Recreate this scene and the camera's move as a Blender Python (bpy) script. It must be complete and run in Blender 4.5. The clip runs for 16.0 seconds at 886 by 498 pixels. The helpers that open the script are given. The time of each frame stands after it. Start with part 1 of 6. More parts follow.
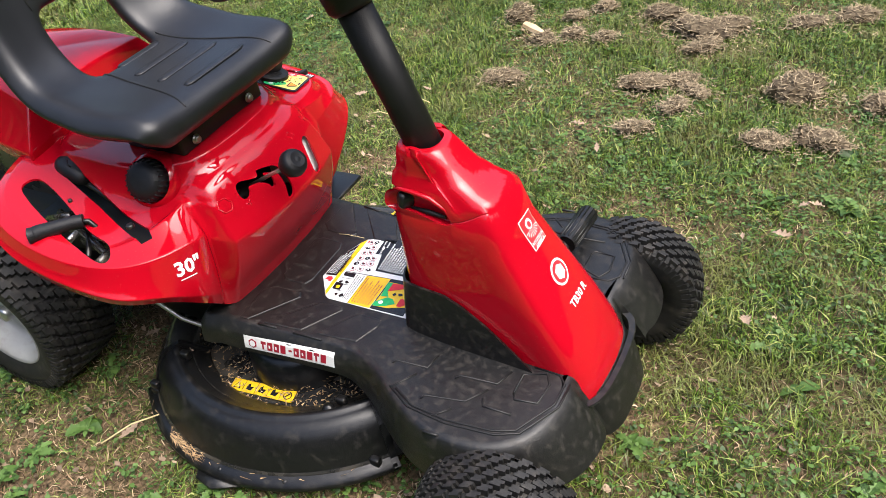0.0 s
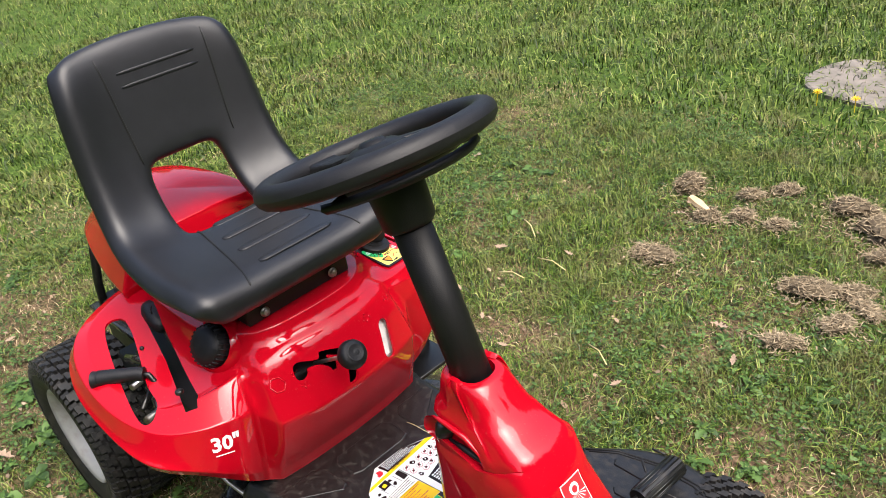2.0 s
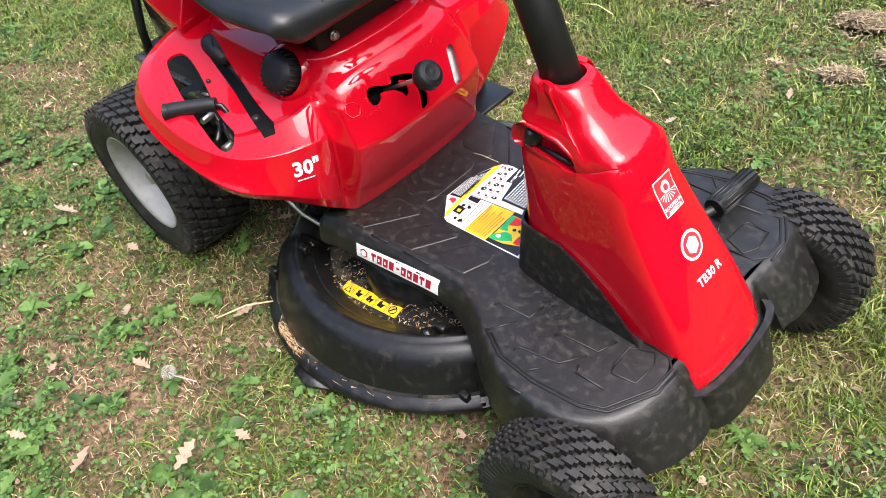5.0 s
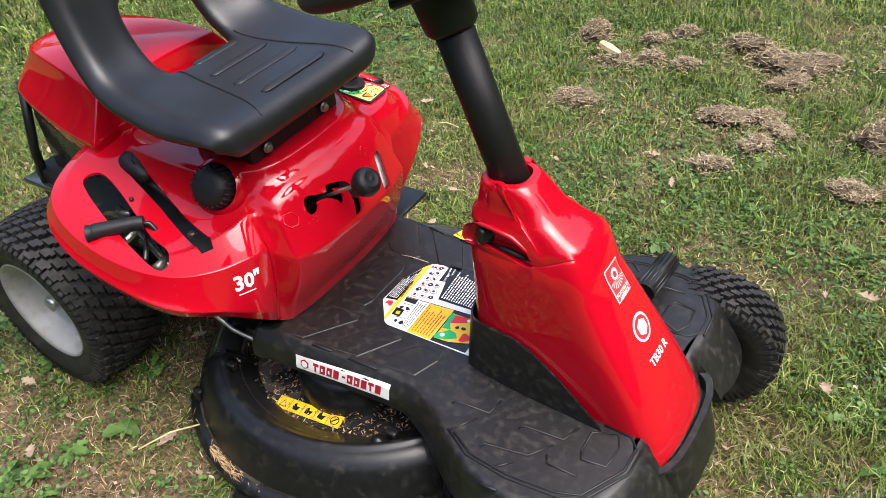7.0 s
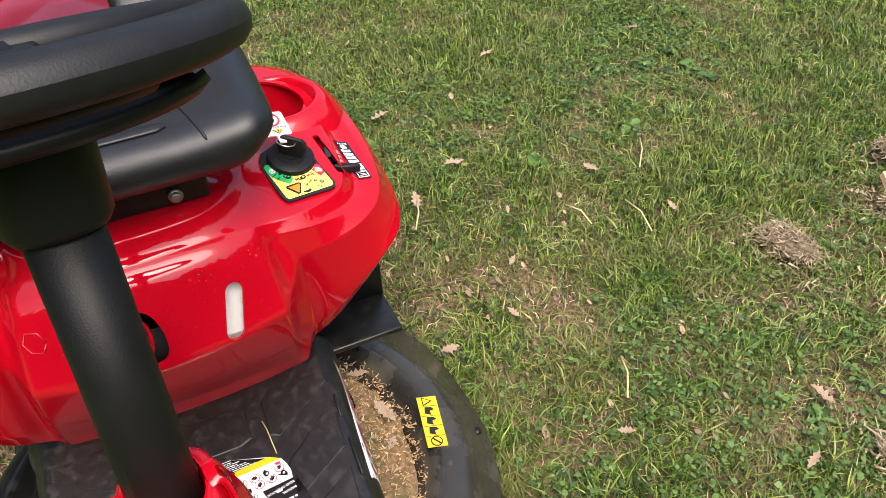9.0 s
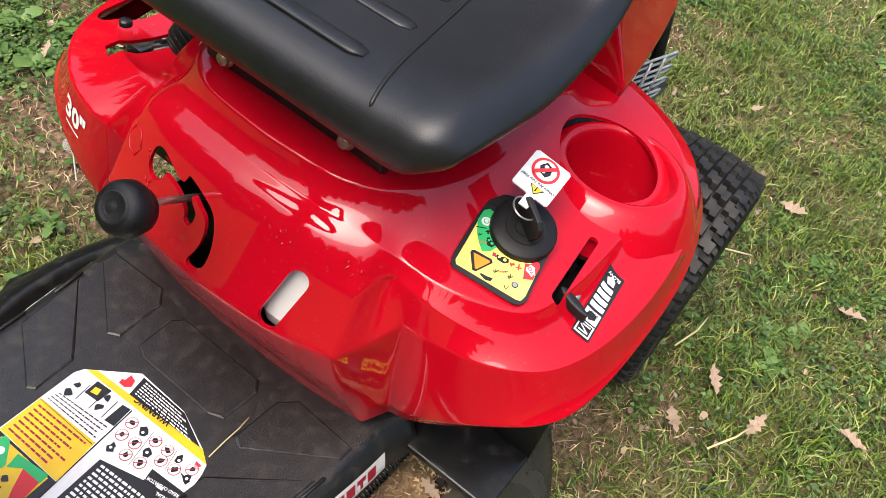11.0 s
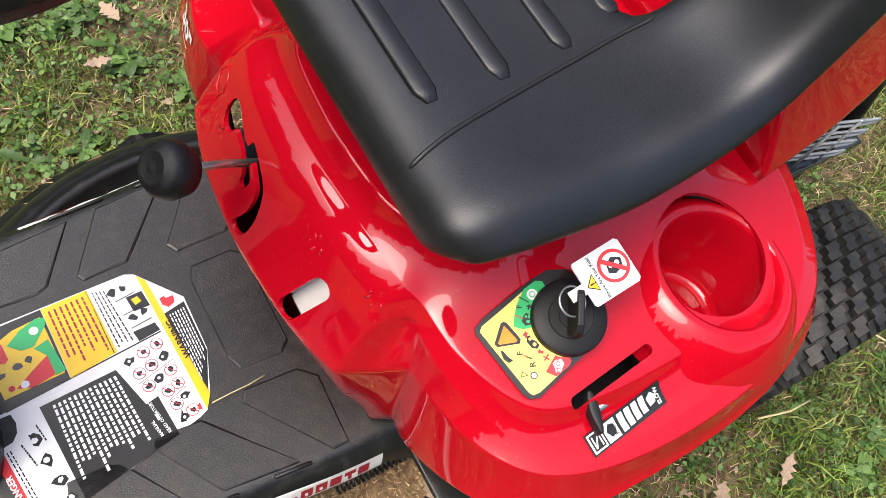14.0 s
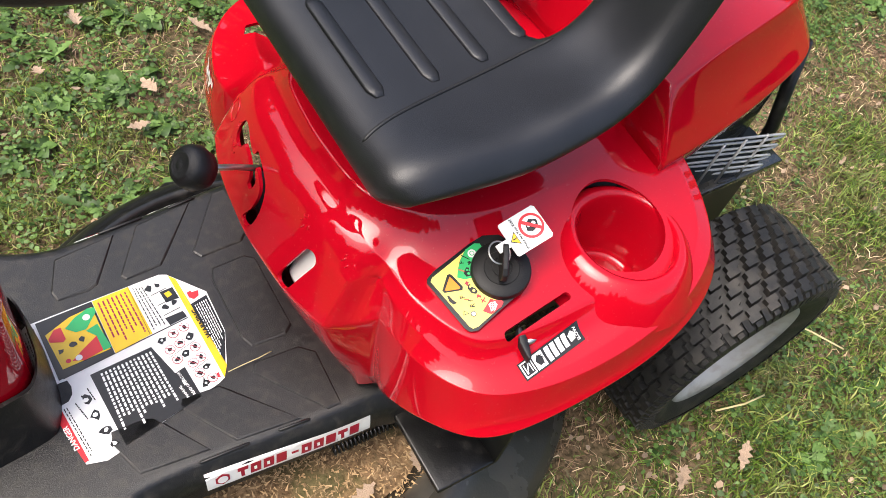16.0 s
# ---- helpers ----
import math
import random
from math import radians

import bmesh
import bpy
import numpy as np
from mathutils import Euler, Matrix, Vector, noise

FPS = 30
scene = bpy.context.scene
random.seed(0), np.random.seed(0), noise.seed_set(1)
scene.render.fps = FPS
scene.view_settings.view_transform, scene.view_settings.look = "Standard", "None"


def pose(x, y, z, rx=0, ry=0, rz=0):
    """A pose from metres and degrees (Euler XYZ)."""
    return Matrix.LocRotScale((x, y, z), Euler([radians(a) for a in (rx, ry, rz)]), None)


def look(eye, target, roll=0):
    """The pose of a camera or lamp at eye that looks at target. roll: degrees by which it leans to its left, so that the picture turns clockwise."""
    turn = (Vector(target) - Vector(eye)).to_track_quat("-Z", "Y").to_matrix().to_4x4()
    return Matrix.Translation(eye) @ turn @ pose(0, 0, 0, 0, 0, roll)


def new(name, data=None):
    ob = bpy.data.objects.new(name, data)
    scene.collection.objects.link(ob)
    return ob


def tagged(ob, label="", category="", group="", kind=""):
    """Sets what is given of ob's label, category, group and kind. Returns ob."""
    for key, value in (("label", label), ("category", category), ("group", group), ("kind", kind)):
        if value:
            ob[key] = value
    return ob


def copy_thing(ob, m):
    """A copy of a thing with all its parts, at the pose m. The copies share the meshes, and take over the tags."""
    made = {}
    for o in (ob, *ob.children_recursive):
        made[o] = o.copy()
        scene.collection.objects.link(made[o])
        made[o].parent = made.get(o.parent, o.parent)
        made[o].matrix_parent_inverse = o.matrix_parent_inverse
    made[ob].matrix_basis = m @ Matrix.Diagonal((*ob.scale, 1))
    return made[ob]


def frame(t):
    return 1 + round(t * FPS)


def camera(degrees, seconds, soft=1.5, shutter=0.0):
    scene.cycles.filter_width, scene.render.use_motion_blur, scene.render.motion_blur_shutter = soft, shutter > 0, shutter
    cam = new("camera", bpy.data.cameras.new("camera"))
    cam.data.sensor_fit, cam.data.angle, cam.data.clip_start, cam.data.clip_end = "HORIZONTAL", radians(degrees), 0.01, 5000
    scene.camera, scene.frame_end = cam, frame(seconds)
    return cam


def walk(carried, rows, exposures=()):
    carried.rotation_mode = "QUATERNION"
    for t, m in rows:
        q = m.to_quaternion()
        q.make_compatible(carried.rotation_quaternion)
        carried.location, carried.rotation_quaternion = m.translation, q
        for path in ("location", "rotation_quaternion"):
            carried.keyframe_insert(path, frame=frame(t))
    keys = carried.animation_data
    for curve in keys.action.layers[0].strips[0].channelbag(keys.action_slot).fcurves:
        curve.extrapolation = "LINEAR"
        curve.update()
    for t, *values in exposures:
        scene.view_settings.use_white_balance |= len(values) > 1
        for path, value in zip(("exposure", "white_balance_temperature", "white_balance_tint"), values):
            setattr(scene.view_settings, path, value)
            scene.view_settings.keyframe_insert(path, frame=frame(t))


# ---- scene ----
cam = camera(56.7, 16.0, soft=0.75)
PATH = [
    (0, (1.545, -0.9, 1.213), (0.665, 0.4, -0.027), -10.5),
    (0.5, (1.467, -0.806, 1.205), (0.626, 0.46, -0.095), -9.7),
    (1, (1.432, -0.724, 1.176), (0.541, 0.495, -0.136), -10.6),
    (1.5, (1.526, -0.651, 1.242), (0.438, 0.498, 0.018), -11.2),
    (2, (1.604, -0.602, 1.275), (0.295, 0.545, 0.291), -8.8),
    (2.5, (1.653, -0.593, 1.238), (0.305, 0.45, 0.191), -10.6),
    (3, (1.677, -0.611, 1.2), (0.398, 0.333, -0.013), -12.0),
    (3.2, (1.677, -0.617, 1.191), (0.427, 0.291, -0.08), -12.4),
    (5.3, (1.505, -0.784, 1.193), (0.367, 0.118, -0.182), -12.4),
    (5.5, (1.47, -0.811, 1.205), (0.331, 0.137, -0.137), -11.3),
    (6, (1.419, -0.855, 1.222), (0.313, 0.239, -0.036), -8.1),
    (6.5, (1.411, -0.866, 1.224), (0.393, 0.356, 0.011), -5.9),
    (7, (1.437, -0.846, 1.219), (0.492, 0.411, -0.018), -6.9),
    (7.5, (1.481, -0.662, 1.168), (0.407, 0.455, -0.096), -10.5),
    (8, (1.517, -0.424, 1.144), (0.289, 0.505, -0.132), -7.1),
    (8.5, (1.452, -0.216, 1.106), (0.16, 0.515, -0.234), -5.8),
    (9, (1.357, 0.071, 1.113), (-0.044, 0.645, -0.194), -3.4),
    (9.5, (1.348, 0.299, 1.099), (-0.186, 0.498, -0.17), -0.1),
    (10, (1.226, 0.396, 1.064), (-0.221, 0.202, -0.303), 5.2),
    (10.2, (1.158, 0.4, 1.05), (-0.263, 0.105, -0.327), 7.8),
    (12.3, (0.757, 0.36, 0.939), (-0.106, -0.315, -0.734), 27.7),
    (12.5, (0.72, 0.341, 0.927), (-0.064, -0.302, -0.798), 28.9),
    (13, (0.701, 0.328, 0.914), (-0.031, -0.244, -0.857), 32.1),
    (13.5, (0.73, 0.328, 0.975), (-0.065, -0.29, -0.753), 29.6),
    (14, (0.79, 0.347, 1.065), (-0.059, -0.28, -0.633), 26.4),
    (14.5, (0.837, 0.368, 1.127), (0.002, -0.338, -0.547), 18.8),
    (15, (0.868, 0.388, 1.153), (0.103, -0.367, -0.533), 11.4),
    (15.5, (0.865, 0.453, 1.162), (0.001, -0.289, -0.482), 16.8),
    (16, (0.852, 0.546, 1.175), (-0.012, -0.303, -0.416), 17.9),
]
EXPOSURE = [(0, 1.25, 6150, 10), (1, 1.3, 6150, 10), (2, 1.25, 6300, 10), (3.2, 1.23, 6200, 10), (5.3, 1.6, 6100, 10), (6, 1.47, 6100, 10), (6.5, 1.4, 6100, 10), (7, 1.27, 6100, 10), (8, 1.23, 6250, 10), (9, 1.14, 6400, 10), (9.5, 1.08, 6400, 10), (10.2, 1.2, 6400, 10), (12.3, .90, 6350, 10), (13, .74, 6350, 10), (13.5, .93, 6350, 10), (14.5, 1.28, 6350, 10), (15.5, 1.36, 6400, 10), (16, 1.26, 6400, 10)]
walk(cam, [(t, look(eye, target, roll)) for t, eye, target, roll in PATH], EXPOSURE)

# ---- light ----
SUN_EL, SUN_AZ = 62.0, 95.0
world = bpy.data.worlds.new("overcast_sky")
scene.world = world
world.use_nodes = True
wn = world.node_tree.nodes
sky = wn.new("ShaderNodeTexSky")
sky.sky_type = "NISHITA"
sky.sun_disc = False
sky.sun_elevation = radians(SUN_EL)
sky.sun_rotation = radians(SUN_AZ)
sky.air_density, sky.dust_density, sky.ozone_density = 1.0, 6.0, 0.6
wn["Background"].inputs["Strength"].default_value = 0.15
world.node_tree.links.new(sky.outputs[0], wn["Background"].inputs["Color"])
sun = new("sun", bpy.data.lights.new("sun", "SUN"))
sun.data.energy, sun.data.angle, sun.data.color = 1.2, radians(45), (1.0, 0.96, 0.9)
az, el = radians(SUN_AZ), radians(SUN_EL)
sun.matrix_world = look((0, 0, 0), (-math.sin(az) * math.cos(el), -math.cos(az) * math.cos(el), -math.sin(el)))


# ---- materials ----
def mat(name, a, b=None, rough=0.5, metal=0.0, scale=30.0, bump=0.0, bscale=200.0, coat=0.0, spec=0.5, c=None, cscale=4.0, cmix=0.5, croff=0.0, island=0.0, ramp=(), crange=(0.5, 0.7)):
    """Base colour a mixed with b by fine noise and with c by coarse noise; bump by a third noise."""
    m = bpy.data.materials.new(name)
    m.use_nodes = True
    nt = m.node_tree
    n, l = nt.nodes, nt.links
    p = n["Principled BSDF"]
    p.inputs["Metallic"].default_value = metal
    p.inputs["Roughness"].default_value = rough
    p.inputs["Specular IOR Level"].default_value = spec
    p.inputs["Coat Weight"].default_value = coat
    p.inputs["Coat Roughness"].default_value = 0.02
    co = n.new("ShaderNodeTexCoord")

    def fac(sc, lo, hi, detail=4.0):
        t = n.new("ShaderNodeTexNoise")
        t.inputs["Scale"].default_value = sc
        t.inputs["Detail"].default_value = detail
        l.new(co.outputs["Object"], t.inputs["Vector"])
        r = n.new("ShaderNodeMapRange")
        r.inputs["From Min"].default_value, r.inputs["From Max"].default_value = lo, hi
        l.new(t.outputs["Fac"], r.inputs["Value"])
        return r.outputs["Result"]

    def mix(f, x, y):
        k = n.new("ShaderNodeMix")
        k.data_type = "RGBA"
        if isinstance(f, float):
            k.inputs["Factor"].default_value = f
        else:
            l.new(f, k.inputs["Factor"])
        for s, v in ((6, x), (7, y)):
            if isinstance(v, tuple):
                k.inputs[s].default_value = (*v, 1)
            else:
                l.new(v, k.inputs[s])
        return k.outputs[2]

    col = mix(fac(scale, 0.35, 0.65), a, b or a)
    if ramp:
        g = n.new("ShaderNodeNewGeometry")
        cr = n.new("ShaderNodeValToRGB")
        cr.color_ramp.interpolation = "LINEAR"
        while len(cr.color_ramp.elements) < len(ramp):
            cr.color_ramp.elements.new(0.5)
        for i, rgb in enumerate(ramp):
            cr.color_ramp.elements[i].position = i / (len(ramp) - 1)
            cr.color_ramp.elements[i].color = (*rgb, 1)
        l.new(g.outputs["Random Per Island"], cr.inputs["Fac"])
        col = mix(fac(scale, 0.3, 0.7), cr.outputs["Color"], mix(0.55, cr.outputs["Color"], b or a))
    if island:
        g = n.new("ShaderNodeNewGeometry")
        rr = n.new("ShaderNodeMapRange")
        rr.inputs["To Min"].default_value, rr.inputs["To Max"].default_value = 1 - island, 1 + island
        l.new(g.outputs["Random Per Island"], rr.inputs["Value"])
        h = n.new("ShaderNodeHueSaturation")
        l.new(rr.outputs["Result"], h.inputs["Value"])
        l.new(col, h.inputs["Color"])
        col = h.outputs["Color"]
    if c:
        f = fac(cscale, *crange)
        mm = n.new("ShaderNodeMath")
        mm.operation = "MULTIPLY"
        l.new(f, mm.inputs[0])
        mm.inputs[1].default_value = cmix
        col = mix(mm.outputs[0], col, c)
        if croff:
            ad = n.new("ShaderNodeMath")
            ad.operation = "MULTIPLY_ADD"
            l.new(f, ad.inputs[0])
            ad.inputs[1].default_value, ad.inputs[2].default_value = croff, rough
            l.new(ad.outputs[0], p.inputs["Roughness"])
    l.new(col, p.inputs["Base Color"])
    if bump:
        t = n.new("ShaderNodeTexNoise")
        t.inputs["Scale"].default_value = bscale
        t.inputs["Detail"].default_value = 3
        l.new(co.outputs["Object"], t.inputs["Vector"])
        bn = n.new("ShaderNodeBump")
        bn.inputs["Strength"].default_value = bump
        bn.inputs["Distance"].default_value = 0.002
        l.new(t.outputs["Fac"], bn.inputs["Height"])
        l.new(bn.outputs["Normal"], p.inputs["Normal"])
    return m


RED = mat("red_paint", (0.40, 0.0018, 0.010), (0.43, 0.0022, 0.012), rough=0.5, spec=0.0, coat=1.0, scale=8, c=(0.5, 0.13, 0.10), cscale=260, cmix=0.12, crange=(0.64, 0.72), croff=0.2)
BLACK = mat("black_plastic", (0.006, 0.006, 0.0062), (0.010, 0.0098, 0.0095), rough=0.30, spec=0.45, scale=90, bump=0.12, bscale=500, c=(0.06, 0.052, 0.042), cscale=45, cmix=0.3, croff=0.25, crange=(.55, .75))
DUSTY = mat("dusty_black_plastic", (0.0062, 0.0061, 0.006), (0.011, 0.0106, 0.010), rough=0.36, spec=0.55, scale=160, bump=0.26, bscale=1000, c=(0.085, 0.072, 0.056), cscale=75, cmix=0.32, croff=0.25, crange=(0.50, 0.80))
FLUFF = mat("seed_fluff", (0.42, 0.40, 0.37), (0.5, 0.48, 0.45), rough=0.8)
GROOVE = mat("groove_black", (0.008, 0.008, 0.008), rough=0.5)
CLEAN = mat("clean_black_plastic", (0.006, 0.006, 0.0065), (0.008, 0.008, 0.008), rough=0.48, scale=50, bump=0.15, bscale=600, spec=0.28)
VINYL = mat("seat_vinyl", (0.0068, 0.0072, 0.0092), (0.0095, 0.010, 0.0125), spec=0.58, rough=0.40, scale=40, bump=0.18, bscale=1300)
RUBBER = mat("tyre_rubber", (0.010, 0.010, 0.010), (0.018, 0.0175, 0.0165), rough=0.6, spec=0.4, scale=60, bump=0.3, bscale=300, c=(0.07, 0.06, 0.048), cscale=30, cmix=0.45, crange=(.52, .72))
RIMGREY = mat("rim_paint", (0.30, 0.30, 0.29), (0.37, 0.37, 0.355), rough=0.38, scale=12, c=(0.2, 0.175, 0.14), cscale=40, cmix=0.5)
STEEL = mat("zinc_steel", (0.55, 0.55, 0.55), (0.45, 0.44, 0.42), rough=0.32, metal=0.9, scale=30)
DECKBLACK = mat("deck_black_enamel", (0.018, 0.0175, 0.0165), (0.03, 0.029, 0.026), rough=0.22, scale=20, bump=0.2, bscale=60, c=(0.13, 0.112, 0.085), cscale=14, cmix=0.55, croff=0.25, coat=0.4)
FOAM = mat("grip_foam", (0.007, 0.007, 0.0085), (0.010, 0.010, 0.0115), rough=0.5, spec=0.35, scale=80, bump=0.15, bscale=600)
TANK = mat("tank_white", (0.75, 0.75, 0.72), (0.68, 0.68, 0.66), rough=0.35)
WHITE = mat("print_white", (0.80, 0.80, 0.78), (0.74, 0.74, 0.72), rough=0.24, scale=60)
INK = mat("print_black", (0.015, 0.015, 0.015), rough=0.26)
YELLOW = mat("print_yellow", (0.82, 0.54, 0.015), (0.78, 0.5, 0.015), rough=0.24, scale=60)
PALE = mat("print_pale_yellow", (0.83, 0.70, 0.16), (0.8, 0.66, 0.14), rough=0.4, scale=60)
SHIELD = mat("grey_black_plastic", (0.030, 0.028, 0.023), (0.042, 0.039, 0.031), rough=0.20, spec=0.5, scale=14, bump=0.1, bscale=300, c=(0.10, 0.088, 0.066), cscale=22, cmix=0.35, croff=0.3, crange=(.5, .75))
WIRE = mat("bright_wire", (0.55, 0.55, 0.54), (0.45, 0.45, 0.44), rough=0.3, metal=0.35, scale=30)
GREEN = mat("print_green", (0.02, 0.42, 0.12), rough=0.42)
PRED = mat("print_red", (0.65, 0.02, 0.03), rough=0.42)
MAROON = mat("print_maroon", (0.33, 0.01, 0.03), rough=0.42)
ORANGE = mat("print_orange", (0.9, 0.26, 0.01), rough=0.42)
SOIL = mat("soil_and_thatch", (0.06, 0.04, 0.024), (0.25, 0.17, 0.105), rough=0.95, scale=110, bump=1.0, bscale=120, c=(0.03, 0.038, 0.010), cscale=2.6, cmix=0.6, crange=(0.42, 0.62), spec=0.1)
GRASS = mat("grass_blades", (0.042, 0.086, 0.008), (0.08, 0.13, 0.013), rough=0.45, scale=3.2, c=(0.17, 0.145, 0.055), cscale=6.5, cmix=0.5, crange=(0.48, 0.66), island=0.5, spec=0.3, ramp=((0.010, 0.024, 0.003), (0.030, 0.066, 0.006), (0.062, 0.12, 0.010), (0.115, 0.18, 0.019), (0.24, 0.235, 0.075)))
DRYGRASS = mat("dry_grass_blades", (0.18, 0.115, 0.068), (0.25, 0.17, 0.10), rough=0.7, scale=9, island=0.5, spec=0.2, ramp=((0.05, 0.032, 0.02), (0.16, 0.10, 0.058), (0.28, 0.185, 0.11), (0.50, 0.40, 0.26)))
WEED = mat("weed_leaves", (0.045, 0.088, 0.013), (0.08, 0.14, 0.03), rough=0.5, scale=60, island=0.35, spec=0.3, ramp=((0.022, 0.054, 0.010), (0.048, 0.10, 0.018), (0.086, 0.145, 0.036)))
LEAFBIT = mat("leaf_bits", (0.3, 0.21, 0.14), (0.4, 0.30, 0.21), rough=0.85, scale=80, island=0.3, ramp=((0.11, 0.07, 0.04), (0.20, 0.135, 0.085), (0.32, 0.235, 0.16)))
FARLAWN = mat("far_lawn", (0.035, 0.07, 0.012), (0.085, 0.13, 0.025), rough=0.9, scale=40, bump=1.0, bscale=60, c=(0.12, 0.115, 0.045), cscale=1.2, cmix=0.5, spec=0.1)
# dark foliage of the unseen trees added to dim the low sky in reflections
TREES = mat("tree_line_foliage", (0.03, 0.05, 0.015), (0.06, 0.09, 0.03), rough=0.9, scale=0.9, bump=1.0, bscale=2.0, c=(0.02, 0.025, 0.012), cscale=0.2)
LEAF = mat("dry_leaf", (0.27, 0.185, 0.12), (0.42, 0.31, 0.22), rough=0.75, scale=60, bump=0.5, bscale=160, island=0.15)
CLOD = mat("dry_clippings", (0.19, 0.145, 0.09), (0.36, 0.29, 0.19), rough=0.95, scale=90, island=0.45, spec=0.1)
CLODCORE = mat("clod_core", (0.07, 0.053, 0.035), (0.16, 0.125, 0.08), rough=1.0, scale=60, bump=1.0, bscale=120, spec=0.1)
STONE = mat("pale_stone", (0.17, 0.15, 0.125), (0.24, 0.21, 0.18), rough=0.9, scale=14, bump=0.6, bscale=50, c=(0.12, 0.11, 0.08), cscale=6)
WOOD = mat("split_wood", (0.62, 0.42, 0.22), (0.75, 0.55, 0.33), rough=0.8, scale=40)
STRAW = mat("straw", (0.55, 0.45, 0.22), (0.65, 0.55, 0.3), rough=0.7)
FLOWER = mat("flower_yellow", (0.85, 0.6, 0.02), rough=0.6)


# ---- mesh helpers ----
def link(name, verts, faces, mats, parent=None, label="", smooth=True, index=None):
    me = bpy.data.meshes.new(name)
    me.from_pydata([tuple(v) for v in verts], [], faces)
    for m in mats if isinstance(mats, (list, tuple)) else [mats]:
        me.materials.append(m)
    if index is not None:
        me.polygons.foreach_set("material_index", index)
    me.polygons.foreach_set("use_smooth", [smooth] * len(me.polygons))
    me.update()
    ob = new(name, me)
    if parent:
        ob.parent = parent
    if label:
        ob["label"] = label
    return ob


def part(name, bm, material, parent, label="", smooth=True):
    me = bpy.data.meshes.new(name)
    bmesh.ops.recalc_face_normals(bm, faces=bm.faces)
    bm.to_mesh(me)
    bm.free()
    me.materials.append(material)
    me.polygons.foreach_set("use_smooth", [smooth] * len(me.polygons))
    ob = new(name, me)
    ob.parent = parent
    if label:
        ob["label"] = label
    return ob


def frozen(ob):
    """The object with its modifiers worked into its mesh."""
    bpy.context.view_layer.update()
    me = bpy.data.meshes.new_from_object(ob.evaluated_get(bpy.context.evaluated_depsgraph_get()))
    old = ob.data
    ob.modifiers.clear()
    ob.data = me
    bpy.data.meshes.remove(old)
    return ob


def sharp(ob, angle=35):
    m = ob.modifiers.new("edges", "EDGE_SPLIT")
    m.split_angle = radians(angle)
    return ob


def bevelled(ob, w=0.004, seg=2, angle=40):
    m = ob.modifiers.new("bevel", "BEVEL")
    m.width, m.segments, m.limit_method, m.angle_limit = w, seg, "ANGLE", radians(angle)
    return ob


def spline(pts, n=8, closed=True):
    """Catmull-Rom points through pts."""
    p = [Vector(q) for q in pts]
    k, out = len(p), []
    for i in range(k if closed else k - 1):
        a, b, c, d = (p[(i + j) % k] if closed else p[min(max(i + j, 0), k - 1)] for j in (-1, 0, 1, 2))
        for s in range(n):
            t = s / n
            out.append(0.5 * (2 * b + (c - a) * t + (2 * a - 5 * b + 4 * c - d) * t * t + (3 * b - a - 3 * c + d) * t**3))
    if not closed:
        out.append(p[-1])
    return out


def loft(rings, cap_first=False, cap_last=False, closed=True):
    v, f, k = [], [], len(rings[0])
    for r in rings:
        v += [tuple(q) for q in r]
    for i in range(len(rings) - 1):
        for j in range(k if closed else k - 1):
            j2 = (j + 1) % k
            f.append((i * k + j, i * k + j2, (i + 1) * k + j2, (i + 1) * k + j))
    if cap_first:
        f.append(tuple(reversed(range(k))))
    if cap_last:
        f.append(tuple(range((len(rings) - 1) * k, len(rings) * k)))
    return v, f


def tube(pts, r, seg=10, caps=True):
    """Verts and faces of a round bar along pts; r may be a list."""
    p = [Vector(q) for q in pts]
    rings = []
    up = Vector((0, 0, 1))
    for i, q in enumerate(p):
        d = (p[min(i + 1, len(p) - 1)] - p[max(i - 1, 0)]).normalized()
        s = d.cross(up if abs(d.z) < 0.95 else Vector((1, 0, 0))).normalized()
        t = d.cross(s)
        rr = r[i] if isinstance(r, (list, tuple)) else r
        rings.append([q + rr * (math.cos(a) * s + math.sin(a) * t) for a in (2 * math.pi * j / seg for j in range(seg))])
    return loft(rings, caps, caps)


def lathe(profile, m=None, seg=48, a0=0.0, a1=360.0):
    """Profile of (r, z) turned round z, then moved by m."""
    full = abs(a1 - a0) >= 359.9
    k = seg if full else seg + 1
    rings = []
    for i in range(k):
        a = radians(a0 + (a1 - a0) * i / seg)
        rings.append([Vector((r * math.cos(a), r * math.sin(a), z)) for r, z in profile])
    if full:
        rings.append(rings[0])
    v, f = loft(rings, closed=False)
    return [m @ q if m else q for q in map(Vector, v)], f


def box(x0, x1, y0, y1, z0, z1):
    bm = bmesh.new()
    bmesh.ops.create_cube(bm, size=1.0, matrix=Matrix.Translation(((x0 + x1) / 2, (y0 + y1) / 2, (z0 + z1) / 2)) @ Matrix.Diagonal((x1 - x0, y1 - y0, z1 - z0, 1)))
    return bm


def axes(origin, x, y):
    """A frame at origin with its x along x and its y as near y as it may be."""
    x = Vector(x).normalized()
    z = x.cross(Vector(y)).normalized()
    y = z.cross(x)
    return Matrix.Translation(origin) @ Matrix((x, y, z)).transposed().to_4x4()


def merged(*vf):
    v, f = [], []
    for a, b in vf:
        n = len(v)
        v += list(a)
        f += [tuple(i + n for i in q) for q in b]
    return v, f


